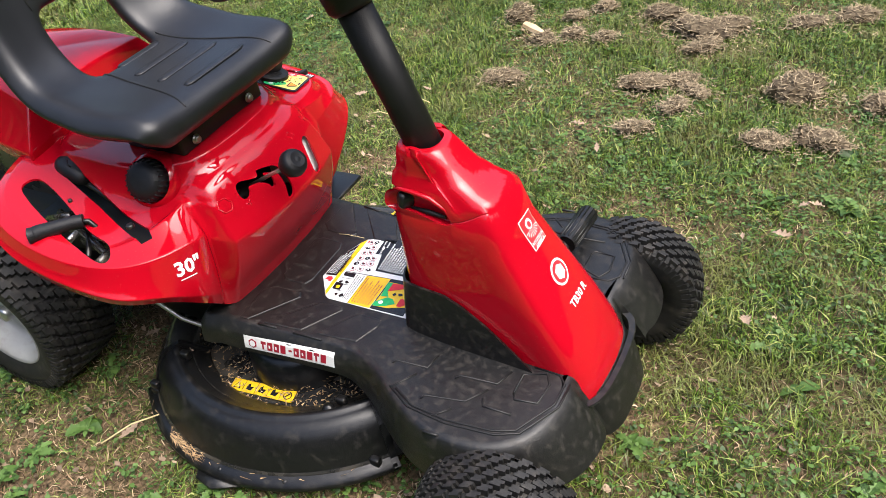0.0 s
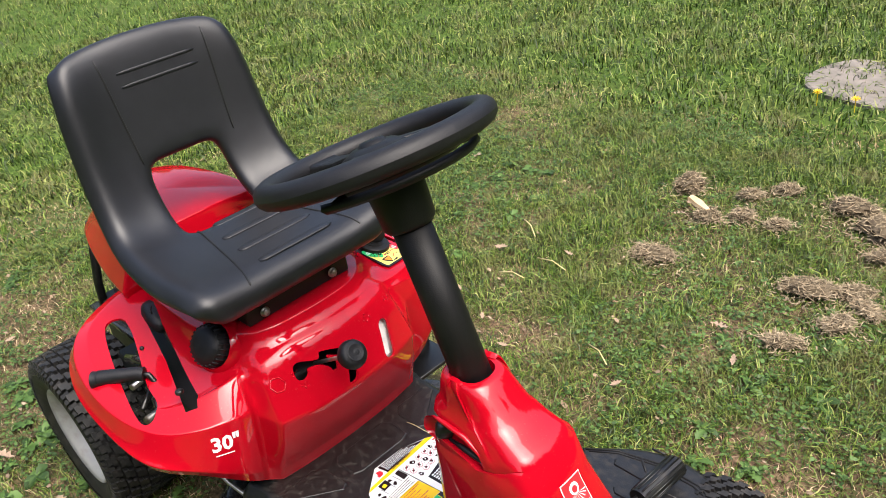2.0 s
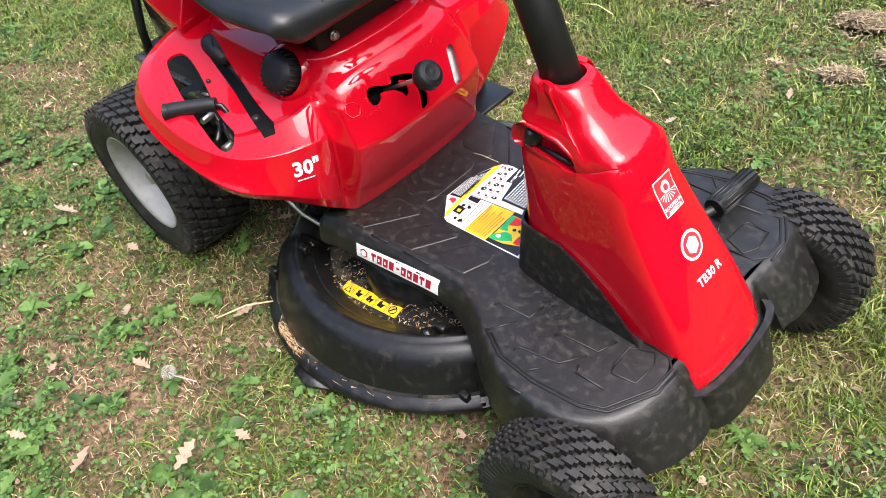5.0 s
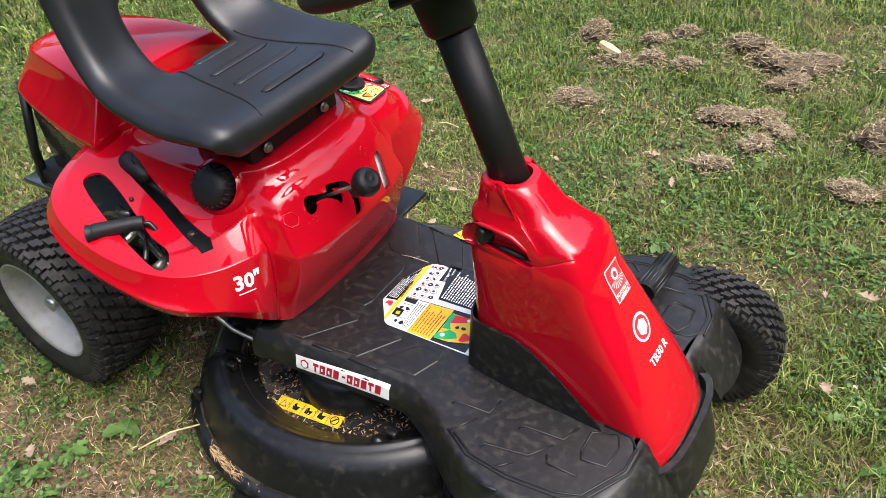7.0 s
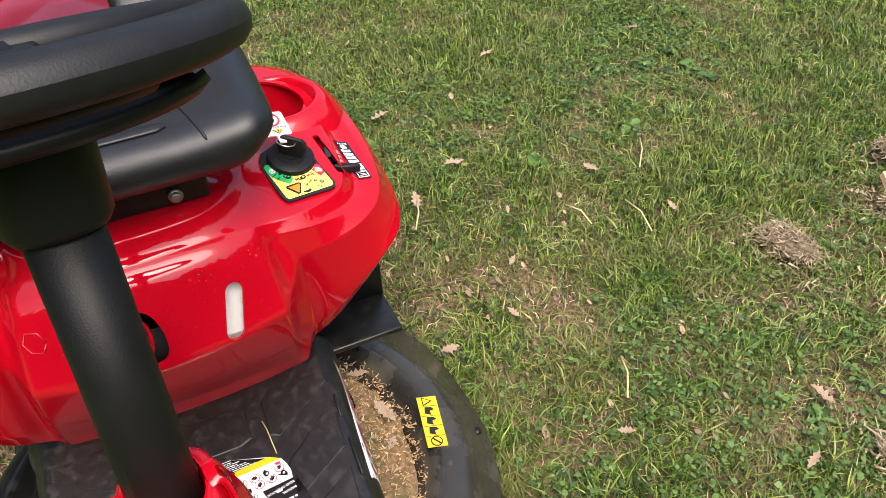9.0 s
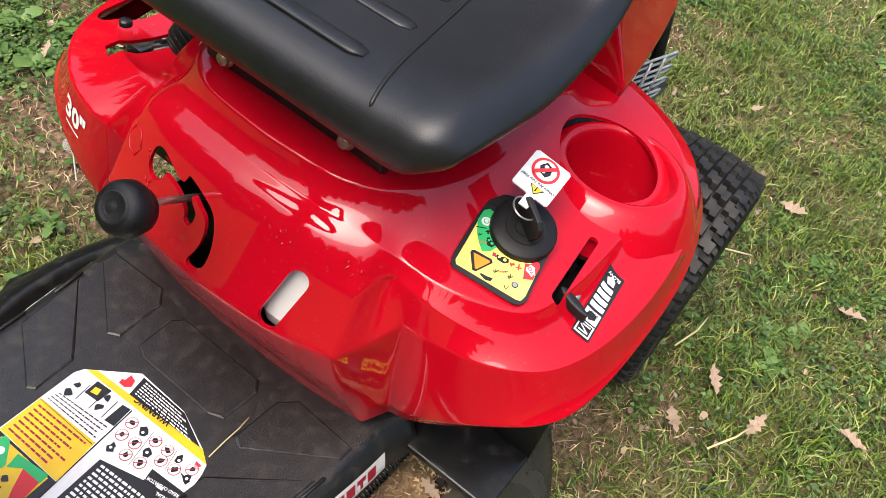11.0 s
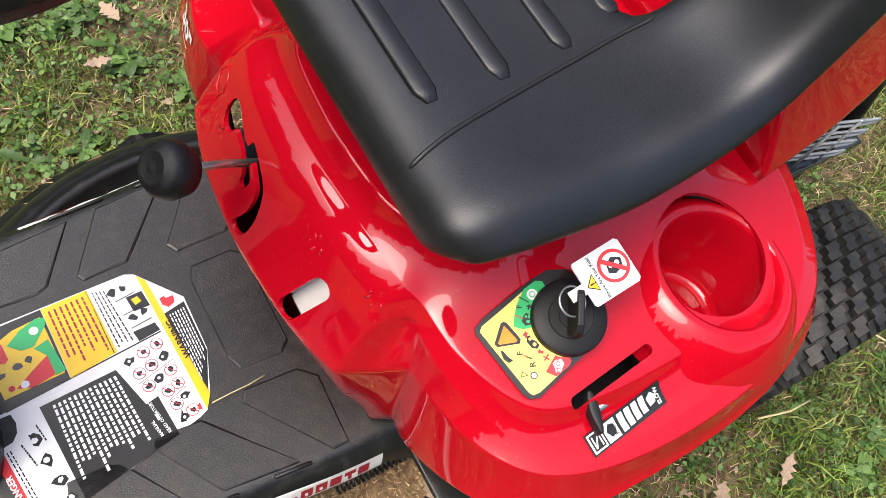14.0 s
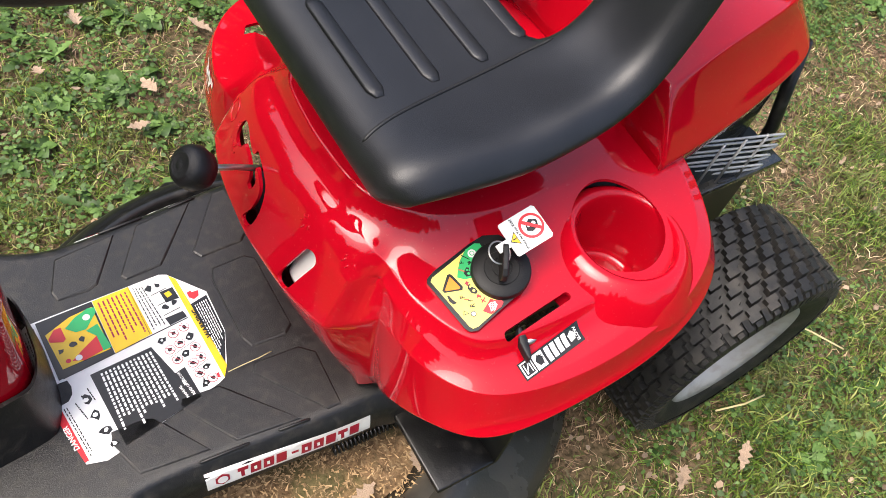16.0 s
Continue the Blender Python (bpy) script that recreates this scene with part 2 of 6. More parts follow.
def words(text, size, m, material, parent, name="lettering", depth=0.0, align="CENTER", bold=0.0):
    c = bpy.data.curves.new(name, "FONT")
    c.body, c.size, c.extrude = text, size, depth
    c.align_x, c.align_y = align, "CENTER"
    c.resolution_u = 2
    c.offset = bold
    tmp = bpy.data.objects.new(name, c)
    scene.collection.objects.link(tmp)
    bpy.context.view_layer.update()
    me = bpy.data.meshes.new_from_object(tmp.evaluated_get(bpy.context.evaluated_depsgraph_get()))
    bpy.data.objects.remove(tmp)
    me.transform(m)
    me.materials.clear()
    me.materials.append(material)
    ob = new(name, me)
    ob.parent = parent
    return ob


def decal(name, m, shapes, parent, label="", thick=0.0012, bend=None):
    """A printed label: shapes of (material, layer, outline) in the plane of m, one above another, on one thin backing."""
    mats, v, f, idx = [], [], [], []
    for material, layer, outline in shapes:
        if material not in mats:
            mats.append(material)
        z = thick + 0.0004 * layer
        n, k = len(v), len(outline)
        v += [(x, y, z) for x, y in outline]
        f.append(tuple(range(n, n + k)))
        idx.append(mats.index(material))
        if layer == 0:
            v += [(x, y, 0.0) for x, y in outline]
            for j in range(k):
                f.append((n + (j + 1) % k, n + j, n + k + j, n + k + (j + 1) % k))
                idx.append(mats.index(material))
    vv = [Vector(q) for q in v]
    if bend:
        vv = [bend(q) for q in vv]
    return link(name, [m @ q for q in vv], f, mats, parent, label, smooth=False, index=idx)


def rect(x0, y0, x1, y1):
    return [(x0, y0), (x1, y0), (x1, y1), (x0, y1)]


def disc(x, y, r, k=24):
    return [(x + r * math.cos(2 * math.pi * i / k), y + r * math.sin(2 * math.pi * i / k)) for i in range(k)]


def bars(rng, x0, y0, x1, y1, n, material, layer, fill=0.55, ragged=0.3, along_x=True):
    """Lines of small print as bars."""
    out = []
    for i in range(n):
        if along_x:
            h = (y1 - y0) / n
            e = x1 - rng.random() * ragged * (x1 - x0)
            out.append((material, layer, rect(x0, y0 + i * h, e, y0 + (i + fill) * h)))
        else:
            h = (x1 - x0) / n
            e = y0 + rng.random() * ragged * (y1 - y0)
            out.append((material, layer, rect(x0 + i * h, e, x0 + (i + fill) * h, y1)))
    return out


# ---- ground ----
def ground_height(x, y):
    sink = max(0.0, min(1.0, (x - .8) / .3)) * max(0.0, min(1.0, (1.7 - x) / .3)) * max(0.0, min(1.0, (.75 - abs(y)) / .3))
    return 0.012 * noise.noise(Vector((x * 1.3, y * 1.3, 0.0))) + 0.006 * noise.noise(Vector((x * 6, y * 6, 3.0))) - .03 * sink


def make_ground():
    n = 140
    xs = np.concatenate([[-400, -60, -15], np.linspace(-5, 5, n), [15, 60, 400]])
    v = [(float(x), float(y) + 1.0, ground_height(x, y + 1.0) - 0.012 if max(abs(x), abs(y)) < 6 else -0.02) for y in xs for x in xs]
    k = len(xs)
    f = [(j * k + i, j * k + i + 1, (j + 1) * k + i + 1, (j + 1) * k + i) for j in range(k - 1) for i in range(k - 1)]
    def worn(p):
        x, y = v[p[0]][0], v[p[0]][1]
        edge = max(abs(x - .2) - 1.55, abs(y - .4) - 1.5)
        return edge + .55 * noise.noise(Vector((x * 1.6, y * 1.6, 5.0))) + .3 * noise.noise(Vector((x * 6, y * 6, 2.0))) < 0

    far = [0 if worn(p) else 1 for p in f]
    return tagged(link("ground", v, f, [SOIL, FARLAWN], index=far), "bare soil and thatch under a thin lawn", "ground", kind="structure")


make_ground()


def make_sky_blocking_trees():
    """Tall dark woods the camera never looks up to, added to block low sky light."""
    r = random.Random(31)
    rings = [[], [], [], [], []]
    n = 420
    for i in range(n):
        a = 2 * math.pi * i / n
        c = Vector((math.cos(a), math.sin(a), 0))
        # trees lowered on this side so that bright sky reflects in the engine cover
        sky_gap = max(0.0, 1 - abs((math.degrees(a) - 140 + 180) % 360 - 180) / 65) ** .5
        h = (15.0 + 5.0 * noise.noise(c * 3) + 3.5 * noise.noise(c * 11) + r.uniform(-1.6, 1.6)) * (1 - .72 * sky_gap)
        for k, (d, z) in enumerate(((0, -.3), (-1.6, .30), (-2.2, .6), (-.8, .86), (2.2, 1.0))):
            R = 24 + d + r.uniform(-.9, .9)
            rings[k].append(Vector((R * math.cos(a), R * math.sin(a), max(z * h, -.3))))
    ob = link("backdrop", *loft(rings), TREES, smooth=False)
    tagged(ob, "unseen ring of tall dark woods, added to block low sky light", "tree line", kind="structure")


make_sky_blocking_trees()

# ---- riding mower ----
mower = new("riding_mower")
mower.location = (0, 0.015, 0)
tagged(mower, "red and black riding lawn mower standing on a lawn", "lawn mower")


def mirror(half, right=None):
    """A closed outline from its left half, which runs from the front centre to the rear centre, and its right half."""
    return half + [(x, -y, z) for x, y, z in reversed((right or half)[1:-1])]


# body shell: rings from the lower lip to the seat pedestal, front centre to rear centre;
# third to fifth points: edge of the front panel, the valley beside it, inner edge of the wing
LIP = [(.563, 0, .235), (.560, .090, .235), (.553, .152, .238), (.542, .170, .246), (.556, .188, .268), (.572, .222, .304), (.556, .285, .358), (.505, .338, .382), (.400, .352, .400), (.280, .345, .425), (.190, .300, .455), (.150, .200, .480), (.140, .100, .490), (.140, 0, .490)]
LIP2 = [(.575, 0, .270), (.572, .090, .270), (.566, .154, .270), (.548, .171, .280), (.568, .190, .298), (.581, .226, .328), (.563, .292, .376), (.511, .345, .400), (.401, .358, .420), (.278, .350, .445), (.186, .304, .472), (.147, .200, .495), (.138, .100, .505), (.138, 0, .505)]
LIP3 = [(.612, 0, .335), (.606, .090, .335), (.593, .154, .331), (.558, .170, .336), (.575, .188, .346), (.584, .224, .356), (.561, .286, .390), (.507, .336, .410), (.401, .350, .430), (.280, .342, .455), (.190, .298, .482), (.150, .198, .503), (.141, .100, .510), (.141, 0, .510)]
SHO = [(.631, 0, .392), (.623, .090, .392), (.606, .151, .394), (.564, .168, .406), (.578, .184, .431), (.578, .216, .437), (.555, .272, .441), (.502, .320, .446), (.402, .342, .455), (.284, .334, .477), (.196, .290, .497), (.156, .195, .513), (.148, .100, .517), (.148, 0, .517)]
TOP = [(.604, 0, .458), (.596, .090, .457), (.578, .145, .457), (.541, .157, .468), (.532, .169, .476), (.527, .205, .470), (.503, .256, .459), (.463, .297, .457), (.398, .314, .466), (.294, .308, .487), (.212, .270, .505), (.174, .187, .518), (.166, .095, .520), (.166, 0, .520)]
TOP_L = [(.604, 0, .458), (.596, .090, .457), (.578, .145, .457), (.549, .157, .466), (.550, .171, .471), (.548, .213, .466), (.522, .272, .453), (.478, .315, .450), (.398, .328, .462), (.292, .318, .486), (.210, .275, .506), (.172, .188, .518), (.165, .095, .520), (.165, 0, .520)]
LEDGE = [(.588, 0, .494), (.580, .088, .492), (.562, .142, .482), (.530, .150, .478), (.518, .158, .475), (.512, .197, .463), (.490, .245, .455), (.455, .281, .454), (.395, .298, .463), (.300, .292, .485), (.218, .258, .506), (.182, .180, .519), (.178, .090, .522), (.178, 0, .522)]
LEDGE_L = [(.588, 0, .494), (.580, .088, .492), (.562, .142, .482), (.545, .153, .479), (.545, .168, .477), (.541, .211, .474), (.510, .271, .460), (.466, .293, .458), (.392, .300, .468), (.302, .297, .489), (.222, .258, .508), (.186, .178, .519), (.178, .090, .522), (.178, 0, .522)]
CON = [(.567, 0, .505), (.560, .085, .503), (.544, .135, .492), (.524, .146, .485), (.512, .152, .480), (.500, .180, .466), (.470, .212, .458), (.440, .224, .458), (.390, .230, .468), (.310, .228, .489), (.240, .212, .508), (.204, .160, .520), (.188, .085, .524), (.188, 0, .524)]
CON_L = [(.567, 0, .505), (.560, .085, .503), (.550, .140, .494), (.542, .153, .487), (.541, .166, .485), (.534, .208, .483), (.506, .262, .478), (.463, .281, .481), (.390, .286, .489), (.312, .278, .500), (.235, .240, .511), (.196, .168, .521), (.188, .085, .524), (.188, 0, .524)]
STEP = [(.558, 0, .514), (.551, .080, .512), (.532, .125, .502), (.517, .138, .492), (.506, .146, .486), (.490, .166, .472), (.455, .184, .462), (.422, .191, .462), (.382, .194, .472), (.320, .191, .492), (.256, .178, .511), (.214, .135, .523), (.204, .070, .526), (.204, 0, .526)]
STEP_L = [(.558, 0, .514), (.551, .080, .512), (.532, .124, .505), (.524, .136, .502), (.515, .148, .499), (.498, .168, .494), (.460, .190, .494), (.424, .196, .497), (.382, .198, .501), (.320, .196, .507), (.256, .184, .516), (.214, .135, .524), (.204, .070, .526), (.204, 0, .526)]
PED = [(.552, 0, .530), (.545, .076, .529), (.523, .114, .527), (.511, .126, .527), (.500, .134, .526), (.482, .146, .526), (.450, .158, .526), (.420, .164, .526), (.380, .166, .528), (.320, .164, .530), (.260, .156, .532), (.225, .120, .534), (.215, .060, .535), (.215, 0, .535)]
RIM = [(.530, 0, .534), (.524, .068, .533), (.506, .104, .531), (.497, .115, .531), (.486, .122, .530), (.470, .132, .530), (.442, .142, .530), (.414, .148, .530), (.378, .150, .532), (.322, .148, .534), (.266, .140, .536), (.236, .110, .538), (.228, .055, .539), (.228, 0, .539)]


def tucked(half):
    """The left wing stands a little further back than the right."""
    back = {3: -.013, 4: .019, 5: .021, 6: .013, 7: .004}
    return [(x - back.get(i, 0.0), y, z) for i, (x, y, z) in enumerate(half)]


def corner_ring(half, right=None):
    """A ring with crisp corners at the panel edge, the valley and the wing's inner edge."""
    def side(h):
        a = spline(h[0:3], 3, False)
        b = spline(h[4:], 3, False)
        return a, [Vector(h[3])], b
    la, lv, lb = side(half)
    ra, rv, rb = side([(x, -y, z) for x, y, z in (right or half)])
    return la + lv + lb + rb[-2::-1] + rv + ra[:0:-1]


def tight(rings, at):
    """Adds a ring close before and behind each ring named, so that it stays a crisp edge."""
    out = []
    for i, r in enumerate(rings):
        if i in at:
            out.append([p.lerp(q, at[i][0]) for p, q in zip(r, rings[i - 1])])
        out.append(r)
        if i in at:
            out.append([p.lerp(q, at[i][1]) for p, q in zip(r, rings[i + 1])])
    return out


def cutter(v, f):
    return link("cutter", v, f, RED, None)


def prism(outline, m, d0, d1):
    """An outline in m's plane pushed from d0 to d1 along its z."""
    k = len(outline)
    if sum(outline[i - 1][0] * outline[i][1] - outline[i][0] * outline[i - 1][1] for i in range(k)) < 0:
        outline = outline[::-1]
    v = [m @ Vector((x, y, d)) for d in (d0, d1) for x, y in outline]
    f = [tuple(reversed(range(k))), tuple(range(k, 2 * k))] + [(j, (j + 1) % k, k + (j + 1) % k, k + j) for j in range(k)]
    return v, f


def capsule(a, b, w, k=8):
    """The outline of a slot from a to b, w wide."""
    a, b = Vector(a), Vector(b)
    d = (b - a).normalized()
    ang = math.atan2(d.y, d.x)
    pts = []
    for c, s in ((b, -90), (a, 90)):
        for i in range(k + 1):
            t = ang + radians(s + 180 * i / k)
            pts.append((c.x + w / 2 * math.cos(t), c.y + w / 2 * math.sin(t)))
    return pts


def cut(ob, cutters):
    for c in cutters:
        m = ob.modifiers.new("cut", "BOOLEAN")
        m.operation, m.object, m.solver = "DIFFERENCE", c, "EXACT"
    frozen(ob)
    for c in cutters:
        bpy.data.objects.remove(c)
    return ob


UPZ = Matrix.Identity(4)
FRONT = axes((0.70, 0, 0), (0, 1, 0), (0, 0, 1))
CUP = (0.292, 0.242)


def smooth_outline(pts, n=5):
    return [(q.x, q.y) for q in spline([(x, y, 0) for x, y in pts], n)]


def make_body():
    rings = [corner_ring(*r) for r in ((tucked(LIP), LIP), (tucked(LIP2), LIP2), (tucked(LIP3), LIP3), (tucked(SHO), SHO), (TOP_L, TOP), (LEDGE_L, LEDGE), (CON_L, CON), (STEP_L, STEP), (PED,), (RIM,))]
    rings = tight(rings, {1: (.25, .15), 3: (.14, .12), 4: (.14, .25), 6: (.16, .15), 8: (.2, .3)})
    mid = Vector((.38, 0, .533))
    rings.append([q.lerp(mid, .45) for q in rings[-1]])
    v, f = loft(rings)
    ob = link("fender_body", v, f, RED, mower, "glossy red moulded fender body with dust")
    k = len(rings[0])
    col = {6: .5, 7: .55, 8: .35, k - 6: .75, k - 7: .35, k - 8: .75}

    def crease(a, b):
        """Crisp columns at the panel's edges, and crisp shoulders along the wings."""
        if a % k == b % k:
            return col.get(a % k, 0.0) if max(a, b) // k < 11 else 0.0
        if a // k == b // k and a // k in (6, 9):
            c = min(a % k, b % k)
            return (.75 if a // k == 9 else .4) if 9 < c < 19 else .4 if k - 20 < c < k - 9 else 0.0
        return 0.0

    at = ob.data.attributes.new("crease_edge", "FLOAT", "EDGE")
    at.data.foreach_set("value", [crease(*e.vertices) for e in ob.data.edges])
    s = ob.modifiers.new("smooth", "SUBSURF")
    s.levels = s.render_levels = 2
    t = ob.modifiers.new("thick", "SOLIDIFY")
    t.thickness, t.offset = 0.004, -1
    frozen(ob)
    knives = [
        cutter(*prism([(.250, -.160), (.262, -.151), (.380, -.181), (.503, -.213), (.526, -.229), (.516, -.246), (.470, -.231), (.380, -.202), (.262, -.174)], UPZ, .40, .60)),
        cutter(*prism(smooth_outline([(.243, -.240), (.230, -.222), (.244, -.204), (.281, -.209), (.337, -.228), (.405, -.254), (.455, -.264), (.482, -.284), (.484, -.300), (.464, -.304), (.409, -.293), (.305, -.264)]), UPZ, .38, .60)),
        cutter(*prism(capsule((.391, .2855), (.467, .2935), .0095), UPZ, .40, .60)),
        cutter(*prism(disc(CUP[0], CUP[1], .0550, 40), UPZ, .40, .60)),
        cutter(*prism(capsule((.110, .447), (.098, .403), .021), FRONT, -.20, .05)),
        cutter(*prism(smooth_outline([(-.0810, .466), (-.0745, .4725), (-.064, .472), (-.050, .4665), (-.038, .463), (-.0325, .4635), (-.0305, .468), (-.027, .4715), (-.0078, .4665), (.008, .460), (.016, .449), (.021, .430), (.020, .412), (.014, .402), (.004, .399), (-.001, .404), (.006, .420), (.008, .436), (.004, .448), (-.006, .454), (-.016, .4585), (-.0185, .4555), (-.014, .4515), (-.008, .4465), (-.0085, .438), (-.0125, .4315), (-.0195, .434), (-.0215, .441), (-.0345, .451), (-.056, .4555), (-.060, .449), (-.068, .443), (-.077, .444), (-.0825, .452)], 3), FRONT, -.20, .05)),
    ]
    cut(ob, knives)
    sharp(ob, 50)
    return ob


body = make_body()

# cup holder
prof = [(.0, .416), (.034, .416), (.036, .412), (.047, .412), (.050, .420), (.0550, .480), (.0562, .504), (.0580, .5095), (.0615, .5115), (.067, .5105), (.075, .504), (.086, .490), (.100, .466)]
link("cup_holder", *lathe(prof, Matrix.Translation((CUP[0], CUP[1], 0)), 40), RED, mower, "deep round red cup holder")
part("cup_rib", box(CUP[0] + .022, CUP[0] + .042, CUP[1] - .012, CUP[1] + .012, .411, .430), RED, mower)

# rear engine cover
REAR = [
    [(.205, 0, .520), (.205, .10, .518), (.200, .185, .500), (.10, .170, .505), (-.02, .145, .515), (-.112, .112, .528), (-.145, .06, .532), (-.15, 0, .532)],
    [(.208, 0, .545), (.208, .10, .543), (.205, .190, .530), (.10, .176, .533), (-.02, .150, .540), (-.120, .116, .548), (-.152, .06, .552), (-.158, 0, .552)],
    [(.205, 0, .590), (.205, .10, .588), (.198, .160, .578), (.10, .140, .588), (-.02, .112, .592), (-.10, .086, .590), (-.13, .05, .592), (-.135, 0, .592)],
    [(.200, 0, .615), (.200, .08, .613), (.190, .140, .605), (.10, .125, .622), (-.02, .100, .625), (-.09, .075, .618), (-.11, .04, .618), (-.115, 0, .618)],
    [(.15, 0, .625), (.15, .05, .624), (.14, .080, .622), (.09, .075, .632), (.02, .060, .634), (-.03, .045, .630), (-.05, .02, .630), (-.055, 0, .630)],
]
def cover_ring(h):
    """A ring with crisp corners where the cover's front meets its sides."""
    a, b = spline(h[0:3], 3, False), spline(h[2:], 3, False)
    half = a + b[1:]
    return half + [Vector((q.x, -q.y, q.z)) for q in half[-2:0:-1]]


rings = tight([cover_ring(r) for r in REAR], {1: (.2, .12), 3: (.14, .2)})
v, f = loft(rings, cap_last=True)
ob = link("engine_cover", v, f, RED, mower, "glossy red rear engine cover")
k = len(rings[0])
at = ob.data.attributes.new("crease_edge", "FLOAT", "EDGE")
at.data.foreach_set("value", [.8 if e.vertices[0] % k in (6, k - 6) and e.vertices[0] % k == e.vertices[1] % k else 0.0 for e in ob.data.edges])
s = ob.modifiers.new("smooth", "SUBSURF")
s.levels = s.render_levels = 2

# chassis under the shell
part("chassis", box(-.16, .54, -.135, .135, .13, .36), GROOVE, mower, "dark steel chassis")
part("inner_frame", box(.16, .52, -.225, .225, .36, .40), GROOVE, mower)
SIDE0 = axes((0, 0, 0), (1, 0, 0), (0, 0, 1))
bevelled(link("fuel_tank", *prism([(.48, .36), (.600, .365), (.605, .388), (.581, .452), (.570, .466), (.48, .470)], SIDE0, -.126, -.062), TANK, mower, "white plastic fuel tank behind the slot", smooth=False), .006)
part("axle", box(-.02, .02, -.2, .2, .165, .195), GROOVE, mower)


# seat
def make_seat():
    prof = [(.586, .580), (.612, .590), (.623, .613), (.612, .638), (.580, .647), (.53, .646), (.48, .645), (.43, .646), (.385, .652), (.345, .672), (.318, .712), (.303, .760), (.292, .800), (.280, .860), (.268, .920), (.258, .960), (.244, .978), (.226, .972)]
    half = [.168, .188, .198, .206, .211, .214, .216, .214, .210, .204, .198, .195, .192, .188, .180, .168, .152, .140]
    us = [-1, -.96, -.88, -.74, -.55, -.36, -.18, 0, .18, .36, .55, .74, .88, .96, 1]
    v, f = [], []
    for i, ((x, z), h) in enumerate(zip(prof, half)):
        nx = Vector((prof[min(i + 1, 17)][0] - prof[max(i - 1, 0)][0], 0, prof[min(i + 1, 17)][1] - prof[max(i - 1, 0)][1])).normalized()
        nrm = Vector((nx.z, 0, -nx.x)) if i > 1 else Vector((.3, 0, -.9))
        side = (0.0 if i < 3 else .012 if i < 7 else .022 if i < 11 else .018 if i < 15 else .006)
        for u in us:
            a = abs(u)
            lift = side * max(0.0, (a - .45) / .43) ** 1.5 if a < .9 else side - .028 * ((a - .88) / .12)
            if i > 15:
                lift -= .03 * a**3
            p = Vector((x, u * h, z)) + nrm * lift
            v.append(p)
    k = len(us)
    for i in range(17):
        for j in range(k - 1):
            if 8 <= i <= 10 and 5 <= j <= 8:
                continue
            f.append((i * k + j, i * k + j + 1, (i + 1) * k + j + 1, (i + 1) * k + j))
    ob = link("seat", v, f, VINYL, mower, "black vinyl bucket seat with an opening in the back")
    t = ob.modifiers.new("thick", "SOLIDIFY")
    t.thickness, t.offset = 0.035, -1
    s = ob.modifiers.new("smooth", "SUBSURF")
    s.levels = s.render_levels = 2
    return ob


seat = make_seat()
seat.location = (-.045, -.012, 0)
br = part("seat_bracket", box(.38, .515, -.112, .106, .530, .585), GROOVE, mower, "black steel seat bracket")
bevelled(br, .004)
for y in (-.080, .066):
    v, f = lathe([(0, .0045), (.006, .006), (.0065, .003), (.0065, 0)], axes((.520, y, .547), (0, 1, 0), (0, 0, 1)), 12)
    link("bolt", v, f, STEEL, br)
    link("washer", *lathe([(0, .002), (.009, .002), (.009, 0)], axes((.519, y, .547), (0, 1, 0), (0, 0, 1)), 16), STEEL, br)

# steering column and wheel
COL0, COLD = Vector((.936, -.014, .564)), Vector((-.078, .0, .22)).normalized()


def along(t):
    return COL0 + COLD * t


link("steering_column", *tube([along(-.08), along(.27)], .0275, 28), CLEAN, mower, "thick matt black steering column")
link("column_collar", *tube([along(.225), along(.232), along(.30), along(.315)], [.032, .037, .041, .036], 28), CLEAN, mower)
wheel = new("steering_wheel")
wheel.parent = mower
wheel["label"] = "black foam-covered steering wheel"
wheel.matrix_basis = axes(along(.322) + Vector((0, -.008, 0)), (COLD.z, 0, -COLD.x), (0, 1, 0))
R = .148
ring = [(R * math.cos(a), R * math.sin(a), .012) for a in (2 * math.pi * i / 64 for i in range(64))]
v, f = lathe([(R + .0175 * math.cos(a), .012 + .0165 * math.sin(a)) for a in (2 * math.pi * i / 14 for i in range(15))], None, 72)
link("wheel_rim", v, f, FOAM, wheel)
link("wheel_hub", *lathe([(0, .022), (.028, .022), (.045, .014), (.05, 0), (.045, -.02), (.036, -.03)], None, 32), CLEAN, wheel)
link("hub_cap", *lathe([(0, .028), (.016, .027), (.02, .022)], None, 24), CLEAN, wheel)
plate = [(math.cos(radians(a)), math.sin(radians(a))) for a in range(-62, 63, 6)]
v, f = loft([[Vector((r * c, r * s_, z)) for c, s_ in plate] for r, z in ((.036, .010), (.055, .004), (.085, -.008), (.104, -.010), (.112, -.004), (.116, -.002), (.117, -.008), (.108, -.016), (.05, -.022))], closed=False)
link("wheel_plate", v, f, CLEAN, wheel)
for a, w in ((180, .030), (64, .020), (-64, .020)):
    c, s_ = math.cos(radians(a)), math.sin(radians(a))
    n, d = Vector((-s_, c, 0)), Vector((c, s_, 0))
    rings = []
    for t, k_, z, h in ((.03, .9, .004, .014), (.08, .75, .002, .011), (.115, .8, .004, .010), (.140, 1.1, .010, .008)):
        q = d * t
        rings.append([q + n * w * k_ + Vector((0, 0, z - h)), q + n * w * k_ * .85 + Vector((0, 0, z + h)), q - n * w * k_ * .85 + Vector((0, 0, z + h)), q - n * w * k_ + Vector((0, 0, z - h))])
    bevelled(link("spoke", *loft(rings, True, True), CLEAN, wheel, smooth=False), .004)
